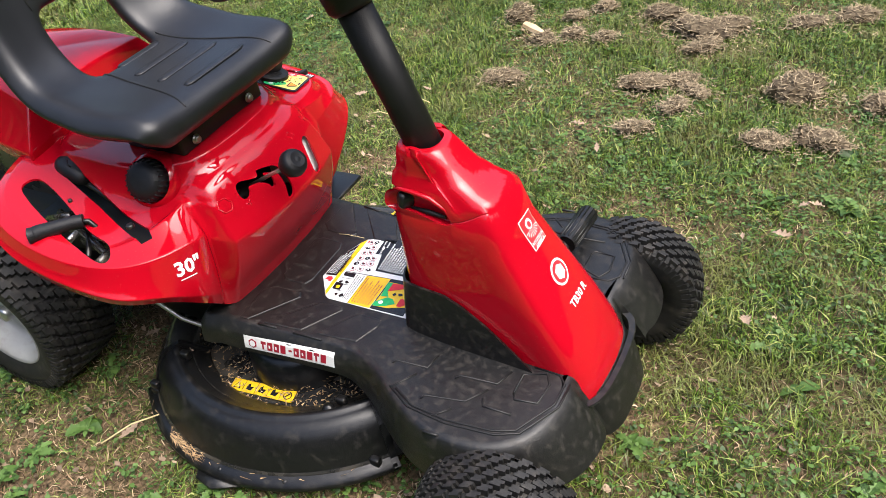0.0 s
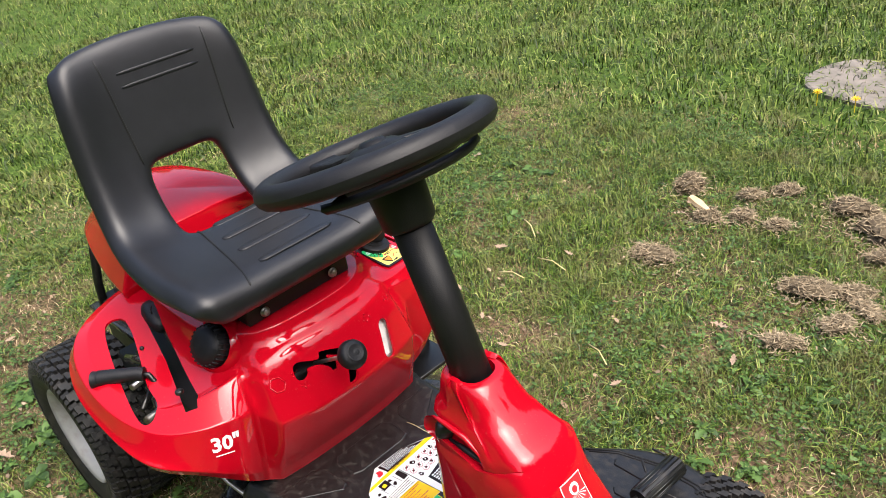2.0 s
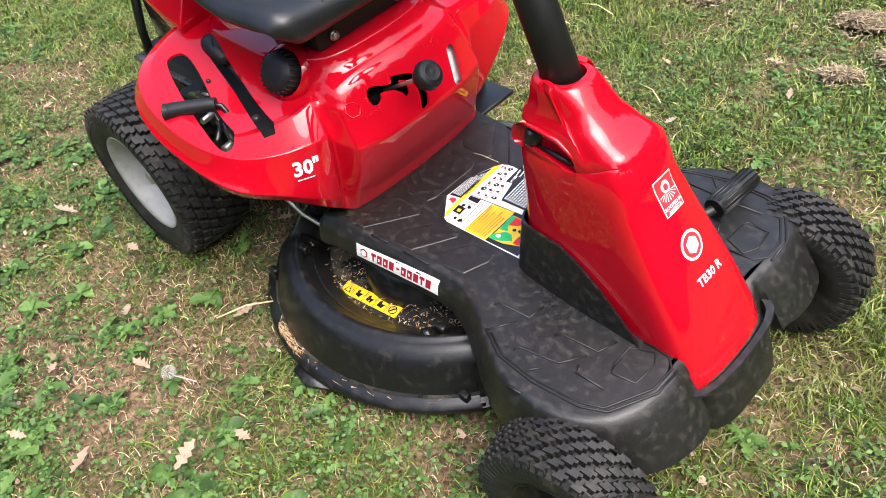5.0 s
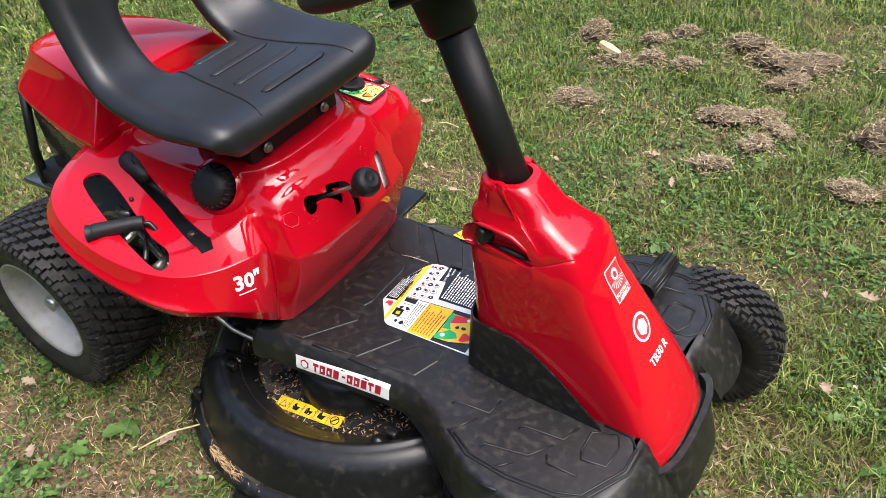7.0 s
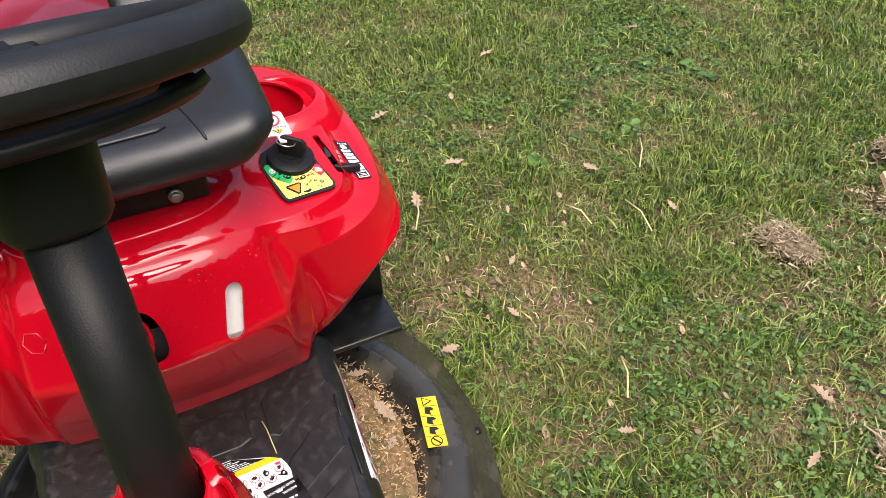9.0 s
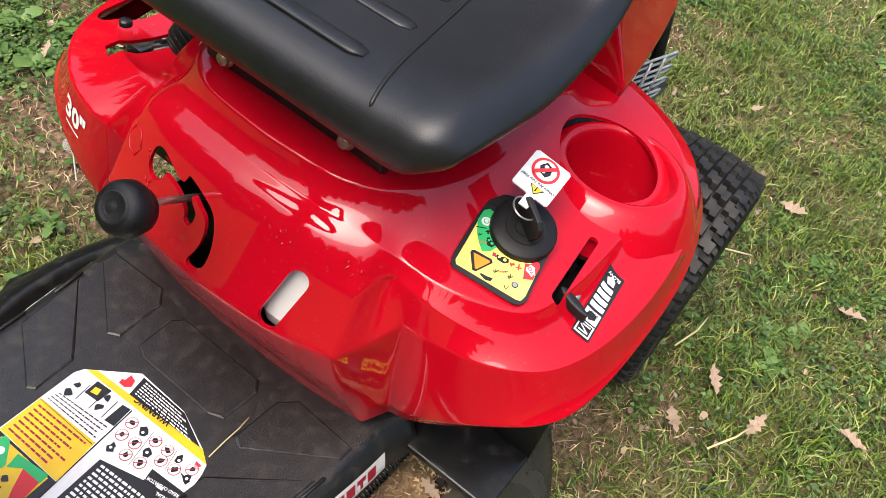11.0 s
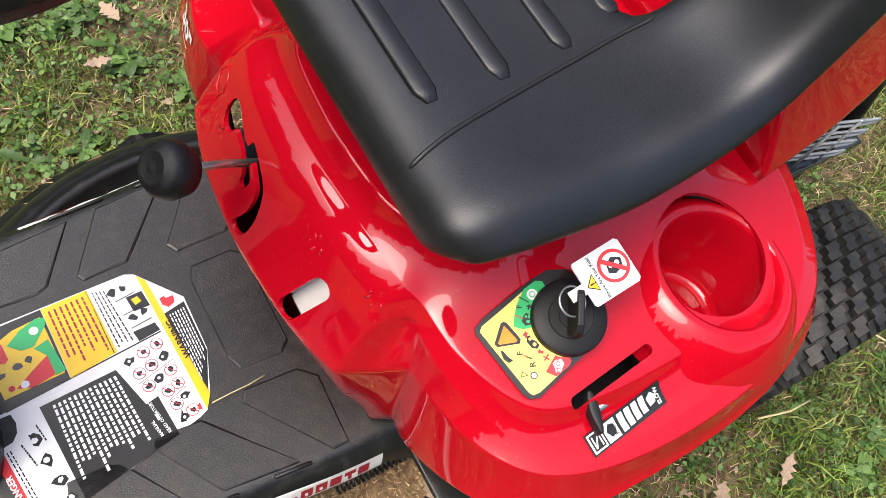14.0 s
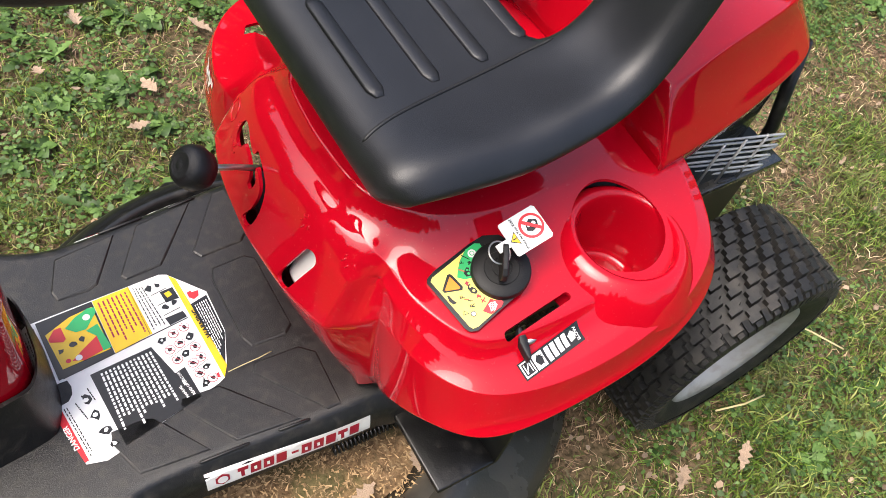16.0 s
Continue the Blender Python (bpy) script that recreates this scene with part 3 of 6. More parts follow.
v, f = lathe([(.118, -.020), (.124, -.026), (.131, -.020), (.128, -.012), (.118, -.020)], None, 40, -75, 75)
link("wheel_skirt", v, f, CLEAN, wheel)
for a in (-66, 66):
    c, s_ = math.cos(radians(a)), math.sin(radians(a))
    link("skirt_arm", *tube([(.05 * c, .05 * s_, -.008), (.10 * c, .10 * s_, -.016), (.126 * c, .126 * s_, -.018)], .007, 8), CLEAN, wheel)

# front cowl: height, rear x, front x, half width at the rear and at the front
COWL = [(.150, .890, 1.238, .076, .098), (.185, .888, 1.230, .074, .0985), (.220, .884, 1.217, .072, .096), (.280, .882, 1.186, .069, .089), (.350, .882, 1.144, .066, .080), (.420, .881, 1.103, .063, .070), (.440, .8805, 1.0915, .062, .068), (.462, .880, 1.076, .0605, .063)]
SEAM = [(.4645, .881, 1.0725, .0592, .0608), (.467, .8805, 1.072, .060, .0615)]
COWLTOP = [(.485, .880, 1.058, .058, .0575), (.505, .881, 1.041, .055, .0535), (.522, .884, 1.022, .0505, .0495), (.528, .889, 1.015, .0455, .046), (.545, .893, 1.000, .0435, .0435), (.560, .895, .987, .042, .0415), (.568, .897, .979, .040, .0395), (.5725, .901, .973, .036, .036), (.5715, .906, .966, .0305, .0305), (.555, .908, .964, .0285, .0285)]


def cowl_ring(z, xr, xf, wr, w, grow=0.0, sag=0.0):
    xf, xr, w, wr = xf + grow, xr - grow, w + grow, wr + grow
    half = [(xf, 0), (xf - .0022, w * .46), (xf - .008, w * .74), (xf - .020, w * .925), (xf - .044, w), ((2 * xf + xr) / 3, (2 * w + wr) / 3 + .003), ((xf + 2 * xr) / 3, (w + 2 * wr) / 3 + .003), (xr + .030, wr), (xr + .010, wr * .82), (xr + .001, wr * .45), (xr, 0)]
    pts = spline([(x, y, z) for x, y in half] + [(x, -y, z) for x, y in reversed(half[1:-1])], 3)
    if sag:
        for q in pts:
            q.z += sag * max(0.0, min(1.0, (q.x - xr - .09) / .08)) ** 2
    return pts


rings = [cowl_ring(*r) for r in COWL[:-1]] + [cowl_ring(*r, 0, .026) for r in [COWL[-1]] + SEAM] + [cowl_ring(*r, 0, .018 if r[0] < .49 else .008 if r[0] < .51 else 0.0) for r in COWLTOP]
v, f = loft(rings)
cowl = link("front_cowl", v, f, RED, mower, "glossy red front cowl round the steering column")
cowl.location = (0, -.012, 0)
t = cowl.modifiers.new("thick", "SOLIDIFY")
t.thickness, t.offset = .004, -1
frozen(cowl)
SIDE = axes((0, -.15, 0), (1, 0, 0), (0, 0, 1))
k1 = cutter(*prism(smooth_outline([(.850, .478), (.862, .498), (.895, .509), (.930, .509), (.966, .500), (.990, .484), (1.000, .468), (.984, .463), (.955, .470), (.925, .476), (.895, .474), (.868, .464)]), SIDE, -.14, -.098))
k1.location = (0, -.012, 0)
bpy.context.view_layer.update()
cut(cowl, [k1])
sharp(cowl, 55)
# the recess behind the opening in the cowl's side
NOTCH = smooth_outline([(.884, .478), (.888, .500), (.905, .511), (.932, .511), (.967, .502), (.992, .485), (1.002, .467), (.984, .461), (.955, .468), (.925, .474), (.900, .470)])
mid = Vector((.940, .488))
rings = []
for y, k_, dz in ((-.0590, 1.03, 0), (-.0555, .98, -.001), (-.0505, .86, -.003), (-.0485, .6, -.004), (-.048, .2, -.004)):
    rings.append([Vector((mid.x + (x - mid.x) * k_, y - .012, mid.y + (z - mid.y) * k_ + dz)) for x, z in NOTCH])
link("cowl_recess", *loft(rings, cap_last=True), RED, mower, "red recess in the side of the cowl")
bpy.context.view_layer.update()
link("recess_slot", *tube([(.925, -.064, .4755), (.955, -.064, .4725), (.985, -.065, .4685)], [.002, .0045, .003], 10), GROOVE, mower)
link("recess_lip", *tube([(.902, -.0700, .5110), (.915, -.0715, .5135), (.934, -.0725, .5130), (.966, -.0715, .5050), (.990, -.0710, .4875), (1.002, -.0705, .470)], [.001, .003, .004, .004, .003, .001], 10), RED, mower)
BM = axes((.914, -.0680, .490), (.8, -.5, .1), (.15, .1, 1))
link("brake_cap", *lathe([(0, .008), (.008, .007), (.011, .004), (.012, 0), (.012, -.015)], BM @ Matrix.Diagonal((.85, 1.25, 1, 1)), 24), BLACK, mower, "black oval parking brake button")
part("cowl_core", box(.92, .96, -.030, .02, .38, .50), GROOVE, mower)

# black boot round the cowl's foot
def boot_top(x):
    return .327 - .100 * max(0.0, min(1.25, (x - .985) / .165)) ** 1.8


def cowl_at(z, grow):
    for a, b in zip(COWL, COWL[1:]):
        if a[0] <= z <= b[0]:
            t = (z - a[0]) / (b[0] - a[0])
            return cowl_ring(*(p + (q - p) * t for p, q in zip(a, b)), grow)
    return cowl_ring(*COWL[0], grow)


levels = [.187 + .0135 * i for i in range(11)]
grid = [cowl_at(z, .019 - .0011 * i) for i, z in enumerate(levels)]
inside = [cowl_at(z, .001) for z in levels]
rings = []
for n in range(11):
    ring = []
    for j in range(len(grid[0])):
        zt = max(.190, boot_top(grid[0][j].x))
        h = n / 10 * (zt - levels[0]) / .0135
        a = min(9, int(h))
        ring.append(grid[a][j].lerp(grid[a + 1][j], h - a))
    rings.append(ring)
top_in = [Vector((q.x + (.93 - q.x) * .03, q.y * .93, q.z - .001)) for q in rings[-1]]
boot = link("cowl_boot", *loft(rings + [top_in]), DUSTY, mower, "dusty black plastic boot round the cowl foot")
boot.location = (0, -.012, 0)
sharp(boot, 50)

# footboard
FB = [(1.240, 0), (1.239, .045), (1.232, .074), (1.222, .086), (1.203, .094), (1.200, .108), (1.206, .135), (1.205, .178), (1.194, .226), (1.168, .268), (1.122, .296), (1.060, .303), (1.000, .288), (.940, .252), (.880, .208), (.842, .190), (.800, .184), (.700, .190), (.600, .198), (.540, .200), (.500, .200), (.490, .10), (.490, 0)]


def fb_z(x, y=.2):
    """The board's height; it drops between the two toe lobes, where the cowl's nose comes down."""
    dip = max(0.0, min(1.0, (x - 1.198) / .022)) * max(0.0, min(1.0, (.104 - abs(y)) / .016))
    return .240 - .012 * max(0.0, min(1.0, (x - .56) / .4)) - .045 * dip


def skew(x, y=.2):
    """The toe lobes stand a little to the left of the rear of the board."""
    t = max(0.0, min(1.0, (x - .85) / .21))
    nose = max(0.0, min(1.0, (.15 - abs(y)) / .05)) * max(0.0, min(1.0, (x - 1.15) / .04))
    return -.010 + .0115 * t - .0145 * nose


def fb_ring(off, dz, out=0.0):
    """The board's outline, drawn in by off; out moves the front faces forward."""
    pts = FB + [(x, -y) for x, y in reversed(FB[1:-1])]
    sp = spline([(x, y, 0) for x, y in pts], 4)
    ring = []
    k = len(sp)
    for i, q in enumerate(sp):
        t = (sp[(i + 1) % k] - sp[i - 1]).normalized()
        nrm = Vector((t.y, -t.x, 0)) * SGN
        p = q - nrm * off
        z = fb_z(q.x, q.y) + dz * (.60 + .40 * max(0.0, min(1.0, (q.x - .82) / .10)) if dz < -.02 else 1.0)
        p += Vector((out * max(0.0, nrm.x) ** 2 * (1.0 if abs(q.y) > .10 else .3), 0, 0))
        p.y += skew(q.x, q.y)
        ring.append(Vector((p.x, p.y, z)))
    return ring


SGN = 1
test = fb_ring(.01, 0)
SGN = 1 if max(q.x for q in test) < 1.239 else -1
rings = [fb_ring(.006, -.082, .034), fb_ring(-.012, -.090, .038), fb_ring(-.010, -.062, .024), fb_ring(-.005, -.030, .010), fb_ring(.001, -.013, .003), fb_ring(.006, -.004), fb_ring(.012, 0), fb_ring(.020, .0005)]
v, f = loft(rings)
n0 = (len(rings) - 1) * len(rings[0])
kk = len(rings[0])
# the deck of the board, in strips across
for i in range(kk // 2):
    a, b, c, d = i, i + 1, (kk - i - 1) % kk, (kk - i) % kk
    face = [n0 + a, n0 + b, n0 + c, n0 + d]
    if len(set(face)) >= 3:
        f.append(tuple(dict.fromkeys(face)))
board = link("footboard", v, f, DUSTY, mower, "dusty black plastic footboard with moulded treads")
board.location = (0, .008, 0)
sharp(board, 42)


def rib(pts, w=.0021):
    """A thin moulded line on the footboard."""
    for s in (1, -1):
        q = [Vector((x, s * y + skew(x), fb_z(x) + .0006)) for x, y in pts]
        link("tread_line", *tube(q, w, 5), GROOVE, board)


for pts in (
    [(.905, .180), (.911, .172), (.966, .172), (.970, .142)], [(.928, .229), (.955, .189)], [(.986, .235), (.990, .226), (1.056, .219), (1.080, .185)], [(1.019, .180), (1.027, .171), (1.089, .169), (1.100, .138)],
    [(1.019, .262), (1.042, .239)], [(1.080, .205), (1.086, .218), (1.134, .218)], [(1.121, .176), (1.120, .136), (1.155, .122), (1.167, .143), (1.163, .184), (1.126, .189), (1.121, .176)],
    [(.938, .228), (.980, .252), (1.046, .262), (1.120, .256), (1.152, .244), (1.188, .177), (1.189, .134), (1.174, .118), (1.131, .116)],
    [(.926, .226), (.975, .256), (1.046, .268), (1.125, .262), (1.160, .246), (1.196, .180), (1.197, .132)],
):
    rib(pts)


def pad(pts, side):
    """A raised tread pad with sloped edges; pts run round it in the plane of the board."""
    c = sum((Vector((x, y)) for x, y in pts), Vector((0, 0))) / len(pts)
    rings = []
    for k_, h in ((0.0, -.001), (.0012, .0012), (.003, .0022)):
        ring = []
        for x, y in pts:
            d = Vector((x, y)) - c
            q = c + d * (1 - k_ / max(.02, d.length) * 1.3)
            ring.append(Vector((q.x, side * q.y + skew(q.x), fb_z(q.x) + h)))
        rings.append(ring)
    if side < 0:
        rings = [r[::-1] for r in rings]
    link("tread_pad", *loft(rings, False, True), DUSTY, board, smooth=False)


for side in (1, -1):
    for pts in (
        [(.596, .088), (.655, .086), (.662, .098), (.600, .184), (.582, .184), (.578, .105)],
        [(.634, .180), (.692, .108), (.704, .095), (.752, .092), (.757, .100), (.712, .172)],
        [(.742, .168), (.784, .100), (.796, .095), (.836, .096), (.840, .112), (.822, .160)],
    ):
        pad(pts, side)
    for x0, x1, y in ((.625, .665, .1845), (.700, .760, .180), (1.020, 1.046, .2925)):
        a, b = Vector((x0, side * y + skew(x0), fb_z(x0) + .0004)), Vector((x1, side * (y - .0035 if x0 < 1 else y + .0005) + skew(x1), fb_z(x1) + .0004))
        link("rim_slot", *tube([a, a.lerp(b, .04), a.lerp(b, .96), b], [.0006, .0022, .0022, .0006], 6), GROOVE, board)
pad([(.590, -.058), (.590, .058), (.602, .068), (.648, .066), (.655, .050), (.655, -.050), (.648, -.066), (.602, -.068)], 1)
ped = link("foot_pedal", *lathe([(0, .0), (.016, 0), (.018, -.002), (.018, .098), (.016, .100), (0, .100)], axes((1.083, .165, .262), (1, -.07, 0), (0, 0, 1)) @ pose(0, 0, 0, 0, 180, 0), 20), BLACK, mower, "ribbed black rubber drive pedal", smooth=False)
for i in range(14):
    a = 2 * math.pi * i / 14
    p = Vector((.018 * math.cos(a), 0, .018 * math.sin(a)))
    link("pedal_rib", *tube([Vector((1.083, .168, .262)) + p, Vector((1.090, .262, .262)) + p], .0016, 5), BLACK, ped)
link("pedal_arm", *tube([(1.083, .165, .262), (1.06, .14, .24), (1.045, .13, .15)], .008, 8), GROOVE, mower)

# deck
DC = (.605, .015)
M = Matrix.Translation((DC[0], DC[1], 0))
DECKP = [(.380, .030), (.379, .040), (.368, .046), (.355, .072), (.340, .096), (.322, .109), (.300, .112), (.284, .103), (.276, .087), (.27, .078), (.24, .074), (.15, .074), (0, .074)]
link("cutting_deck", *lathe(DECKP, M, 96), DECKBLACK, mower, "black enamelled steel cutting deck, grass-stained")
link("spindle_cover", *lathe([(.105, .075), (.10, .135), (.08, .150), (0, .150)], Matrix.Translation((.62, -.10, 0)), 32), BLACK, mower)
COVP = [(.394, .018), (.397, .022), (.396, .028), (.382, .033), (.374, .037), (.371, .044), (.368, .052), (.361, .070), (.350, .092), (.338, .107), (.324, .116), (.318, .116), (.315, .120), (.309, .121), (.305, .117), (.302, .112), (.290, .104), (.276, .092), (.262, .082), (.256, .078), (.262, .074), (.30, .09)]
v, f = lathe(COVP, M, 72, 226, 320)
cov = link("mulch_cover", v, f, BLACK, mower, "black plastic mulch cover on the deck side")
sharp(cov, 75)
t = cov.modifiers.new("thick", "SOLIDIFY")
t.thickness = .003
FLANGE = [(.396, .018), (.400, .028), (.384, .037), (.378, .047), (.374, .056), (.366, .075), (.354, .098), (.340, .114), (.322, .123), (.304, .128), (.290, .120), (.270, .100), (.250, .084), (.29, .06), (.35, .035)]
for a0 in (224.8, 319.0):
    v, f = lathe(FLANGE, M, 3, a0, a0 + 1.8)
    k = len(FLANGE)
    f += [tuple(range(k)), tuple(reversed(range(3 * k, 4 * k)))]
    link("end_flange", v, f, BLACK, cov, smooth=False)


def on_cover(deg, r, z):
    a = radians(deg)
    return (DC[0] + r * math.cos(a), DC[1] + r * math.sin(a), z)


for deg, r, z in ((229, .378, .040), (230, .374, .062), (315, .380, .040), (310, .292, .120), (234, .296, .124)):
    p = on_cover(deg, r, z)
    bevelled(part("cover_tab", box(p[0] - .010, p[0] + .010, p[1] - .007, p[1] + .007, p[2] - .008, p[2] + .010), BLACK, cov), .003)
for deg in (250, 270, 290):
    p = on_cover(deg, .386, .033)
    link("rivet", *lathe([(0, .003), (.004, .002), (.005, 0)], Matrix.Translation(p), 10), BLACK, cov)
p = on_cover(305, .300, .118)
link("bolt", *lathe([(0, .008), (.007, .008), (.008, 0), (.012, 0), (.012, -.003)], Matrix.Translation(p), 12), BLACK, cov)
# glossy plastic shield over the other side of the deck, wider towards the rear
rings = []
for i in range(37):
    deg = 52 + 98 * i / 36
    ro = .386 + .008 * max(0.0, (deg - 70) / 25) + .050 * max(0.0, (deg - 98) / 45) ** 1.3
    rings.append([Vector(on_cover(deg, r, z)) for r, z in ((.262, .080), (.280, .092), (.290, .103), (.302, .1105), (.322, .112), (.342, .103), (.356, .084), (ro - .018, .058), (ro - .008, .044), (ro + .001, .038), (ro + .003, .032), (ro, .026), (ro - .008, .026))])
shield = link("deck_shield", *loft(rings, closed=False), SHIELD, mower, "glossy grey-black plastic deck shield, dusty")
t = shield.modifiers.new("thick", "SOLIDIFY")
t.thickness = .003
link("shield_bolt", *lathe([(0, .006), (.006, .006), (.007, 0)], Matrix.Translation(on_cover(84, .374, .052)), 10), BLACK, shield)
# rubber flap hanging under the cover's rim
v, f = prism([on_cover(262, .392, 0)[:2], on_cover(264, .414, 0)[:2], on_cover(270, .420, 0)[:2], on_cover(278, .396, 0)[:2]], UPZ, .014, .018)
link("rubber_flap", v, f, DUSTY, cov, "worn black rubber flap")

# ---- wheels ----
def make_wheel(name, r, w, rim, lugs):
    e = new(name)
    hw = w / 2
    prof = [(rim - .006, -hw * .72), (rim + .004, -hw * .86), (rim + (r - rim) * .45, -hw * 1.0), (r - .022, -hw * .97), (r - .017, -hw * .86), (r - .013, -hw * .5), (r - .012, 0), (r - .013, hw * .5), (r - .017, hw * .86), (r - .022, hw * .97), (rim + (r - rim) * .45, hw), (rim + .004, hw * .86), (rim - .006, hw * .72)]
    parts = [lathe(prof, None, 72)]
    rows = 7
    for row in range(rows):
        c = (row - (rows - 1) / 2) * (w * .93 / rows)
        for i in range(lugs):
            a0 = 2 * math.pi * (i + (row % 2) * .5) / lugs
            da = 2 * math.pi / lugs * .40
            ww = w * .93 / rows * .46
            drop = .010 * (abs(c) / hw) ** 3
            v = []
            for rr, sh in ((r - .018 - drop, 1.04), (r - drop, .93)):
                for s, t in ((-1, -1), (-.1, -1), (.1, -.55), (1, -.55), (1, .95), (.1, .95), (-.1, .55), (-1, .55)):
                    a = a0 + da * t * sh
                    v.append(Vector((rr * math.cos(a), rr * math.sin(a), c + ww * s * sh)))
            f = [(8, 9, 10, 11, 12, 13, 14, 15)] + [(j, (j + 1) % 8, 8 + (j + 1) % 8, 8 + j) for j in range(8)]
            parts.append((v, f))
    for s in (-1, 1):
        for i in range(lugs * 2):
            a0, da = 2 * math.pi * i / (lugs * 2), 2 * math.pi / (lugs * 2) * .30
            v = []
            for z, rr in ((hw * .80, r - .006), (hw * .99, r - .016), (hw * 1.01, r - .034), (hw * .80, r - .034)):
                for q in (-1, 1):
                    v.append(Vector((rr * math.cos(a0 + q * da), rr * math.sin(a0 + q * da), s * z)))
            parts.append((v, [(0, 1, 3, 2), (2, 3, 5, 4), (0, 2, 4, 6), (1, 7, 5, 3)]))
    v, f = merged(*parts)
    ty = link("tyre", v, f, RUBBER, e, "black turf tyre with block tread", smooth=False)
    sm = [len(p.vertices) == 4 and i < 72 * 12 for i, p in enumerate(ty.data.polygons)]
    ty.data.polygons.foreach_set("use_smooth", sm)
    rp = [(0, hw * .30), (rim * .30, hw * .30), (rim * .34, hw * .25), (rim * .70, hw * .20), (rim * .80, hw * .30), (rim * .84, hw * .70), (rim * .97, hw * .80), (rim * 1.02, hw * .88), (rim * 1.04, hw * .84), (rim * .96, hw * .72)]
    link("rim", *lathe(rp, None, 56), RIMGREY if r > .16 else BLACK, e, "pale grey painted steel rim" if r > .16 else "dark wheel rim")
    link("hub", *lathe([(0, hw * .62), (rim * .13, hw * .62), (rim * .15, hw * .55), (rim * .15, hw * .2)], None, 20), STEEL, e)
    return e


def place(e, x, y, z, out):
    e.matrix_basis = axes((x, y, z), (1, 0, 0), (0, 0, -out)) if out > 0 else axes((x, y, z), (1, 0, 0), (0, 0, 1))
    e.parent = mower
    return e


RW = make_wheel("rear_wheel", .190, .160, .112, 38)
place(RW, .02, -.262, .180, -1)
RW["label"] = "rear wheel with a turf tyre and pale grey rim"
w2 = copy_thing(RW, axes((.00, .282, .180), (1, 0, 0), (0, 0, -1)))
FW = make_wheel("front_wheel", .138, .092, .072, 30)
FW.parent = mower
FW.matrix_basis = axes((1.150, -.318, .096), (1, .12, 0), (0, 0, 1))
FW["label"] = "small front wheel with a turf tyre"
w3 = copy_thing(FW, axes((1.168, .276, .098), (1, .12, 0), (0, 0, -1)))
part("front_axle", box(1.13, 1.17, -.26, .22, .09, .13), GROOVE, mower)

# ---- fittings, levers and labels ----
from mathutils.bvhtree import BVHTree


def tree(*obs):
    """A search tree of the outer skins of some parts, in the mower's own frame."""
    bpy.context.view_layer.update()
    v, f = [], []
    dg = bpy.context.evaluated_depsgraph_get()
    inv = mower.matrix_world.inverted()
    for ob in obs:
        e = ob.evaluated_get(dg)
        me = e.to_mesh()
        n = len(v)
        m = inv @ ob.matrix_world
        v += [m @ q.co for q in me.vertices]
        f += [tuple(i + n for i in p.vertices) for p in me.polygons]
        e.to_mesh_clear()
    return BVHTree.FromPolygons(v, f)


def stick(ob, bvh, way, lift):
    """Lays a flat label onto a curved skin, pushed along way; lift is added to its own height over its plane."""
    way = Vector(way).normalized()
    for q in ob.data.vertices:
        hit, nrm, _, _ = bvh.ray_cast(q.co - way * .15, way)
        if hit is not None:
            q.co = hit - way * lift
    ob.data.update()
    return ob


def finer(ob, n=2):
    bm = bmesh.new()
    bm.from_mesh(ob.data)
    bmesh.ops.triangulate(bm, faces=bm.faces)
    for _ in range(n):
        long = [e for e in bm.edges if e.calc_length() > .008]
        if long:
            bmesh.ops.subdivide_edges(bm, edges=long, cuts=1)
            bmesh.ops.triangulate(bm, faces=bm.faces)
    bm.to_mesh(ob.data)
    bm.free()
    return ob


skin, cowl_skin, board_skin = tree(body), tree(cowl), tree(board)


def seat_trim():
    """Ribs and seams pressed into the seat's skin."""
    hide = tree(seat)
    off = Vector(seat.location)

    def laid(name, pts, way, r, flat, material):
        way = Vector(way).normalized()
        out = []
        for p in pts:
            hit = hide.ray_cast(Vector(p) - way * .2, way)[0]
            if hit is not None:
                out.append(hit - off)
        if len(out) > 3:
            v, f = tube(out, [r * .5] + [r] * (len(out) - 2) + [r * .5], 8)
            ax = [min(out, key=lambda o: (o - q).length_squared) for q in map(Vector, v)]
            link(name, [a + (q - a) - way * ((q - a).dot(way) * (1 - flat)) for a, q in zip(ax, map(Vector, v))], f, material, seat)

    for x, w in ((.530, .074), (.470, .074), (.408, .066), (.352, .050)):
        laid("seat_rib", [(x, .004 - w + 2 * w * i / 14, .65) for i in range(15)], (0, 0, -1), .0095, .30, VINYL)
    for sgn in (-1, 1):
        line = spline([(.566, sgn * .114, .65), (.526, sgn * .104, .65), (.445, sgn * .088, .65), (.370, sgn * .076, .65), (.330, sgn * .074, .65)], 8, False)
        laid("seat_seam", line, (0, 0, -1), .0020, 1.0, GROOVE)
        line = [(.3, sgn * (.092 + .010 * i / 16), .765 + .185 * i / 16) for i in range(17)]
        laid("seat_seam", line, (-1, 0, 0), .0020, 1.0, GROOVE)
    for z in (.895, .918):
        laid("seat_rib", [(.3, -.075 + .15 * i / 10, z) for i in range(11)], (-1, 0, 0), .0035, .5, VINYL)


seat_trim()
prng = random.Random(4)


def skin_z(x, y):
    hit = skin.ray_cast(Vector((x, y, .62)), Vector((0, 0, -1)))[0]
    return hit.z if hit else .48


def skin_x(y, z):
    hit = skin.ray_cast(Vector((.8, y, z)), Vector((-1, 0, 0)))[0]
    return hit.x if hit else .58


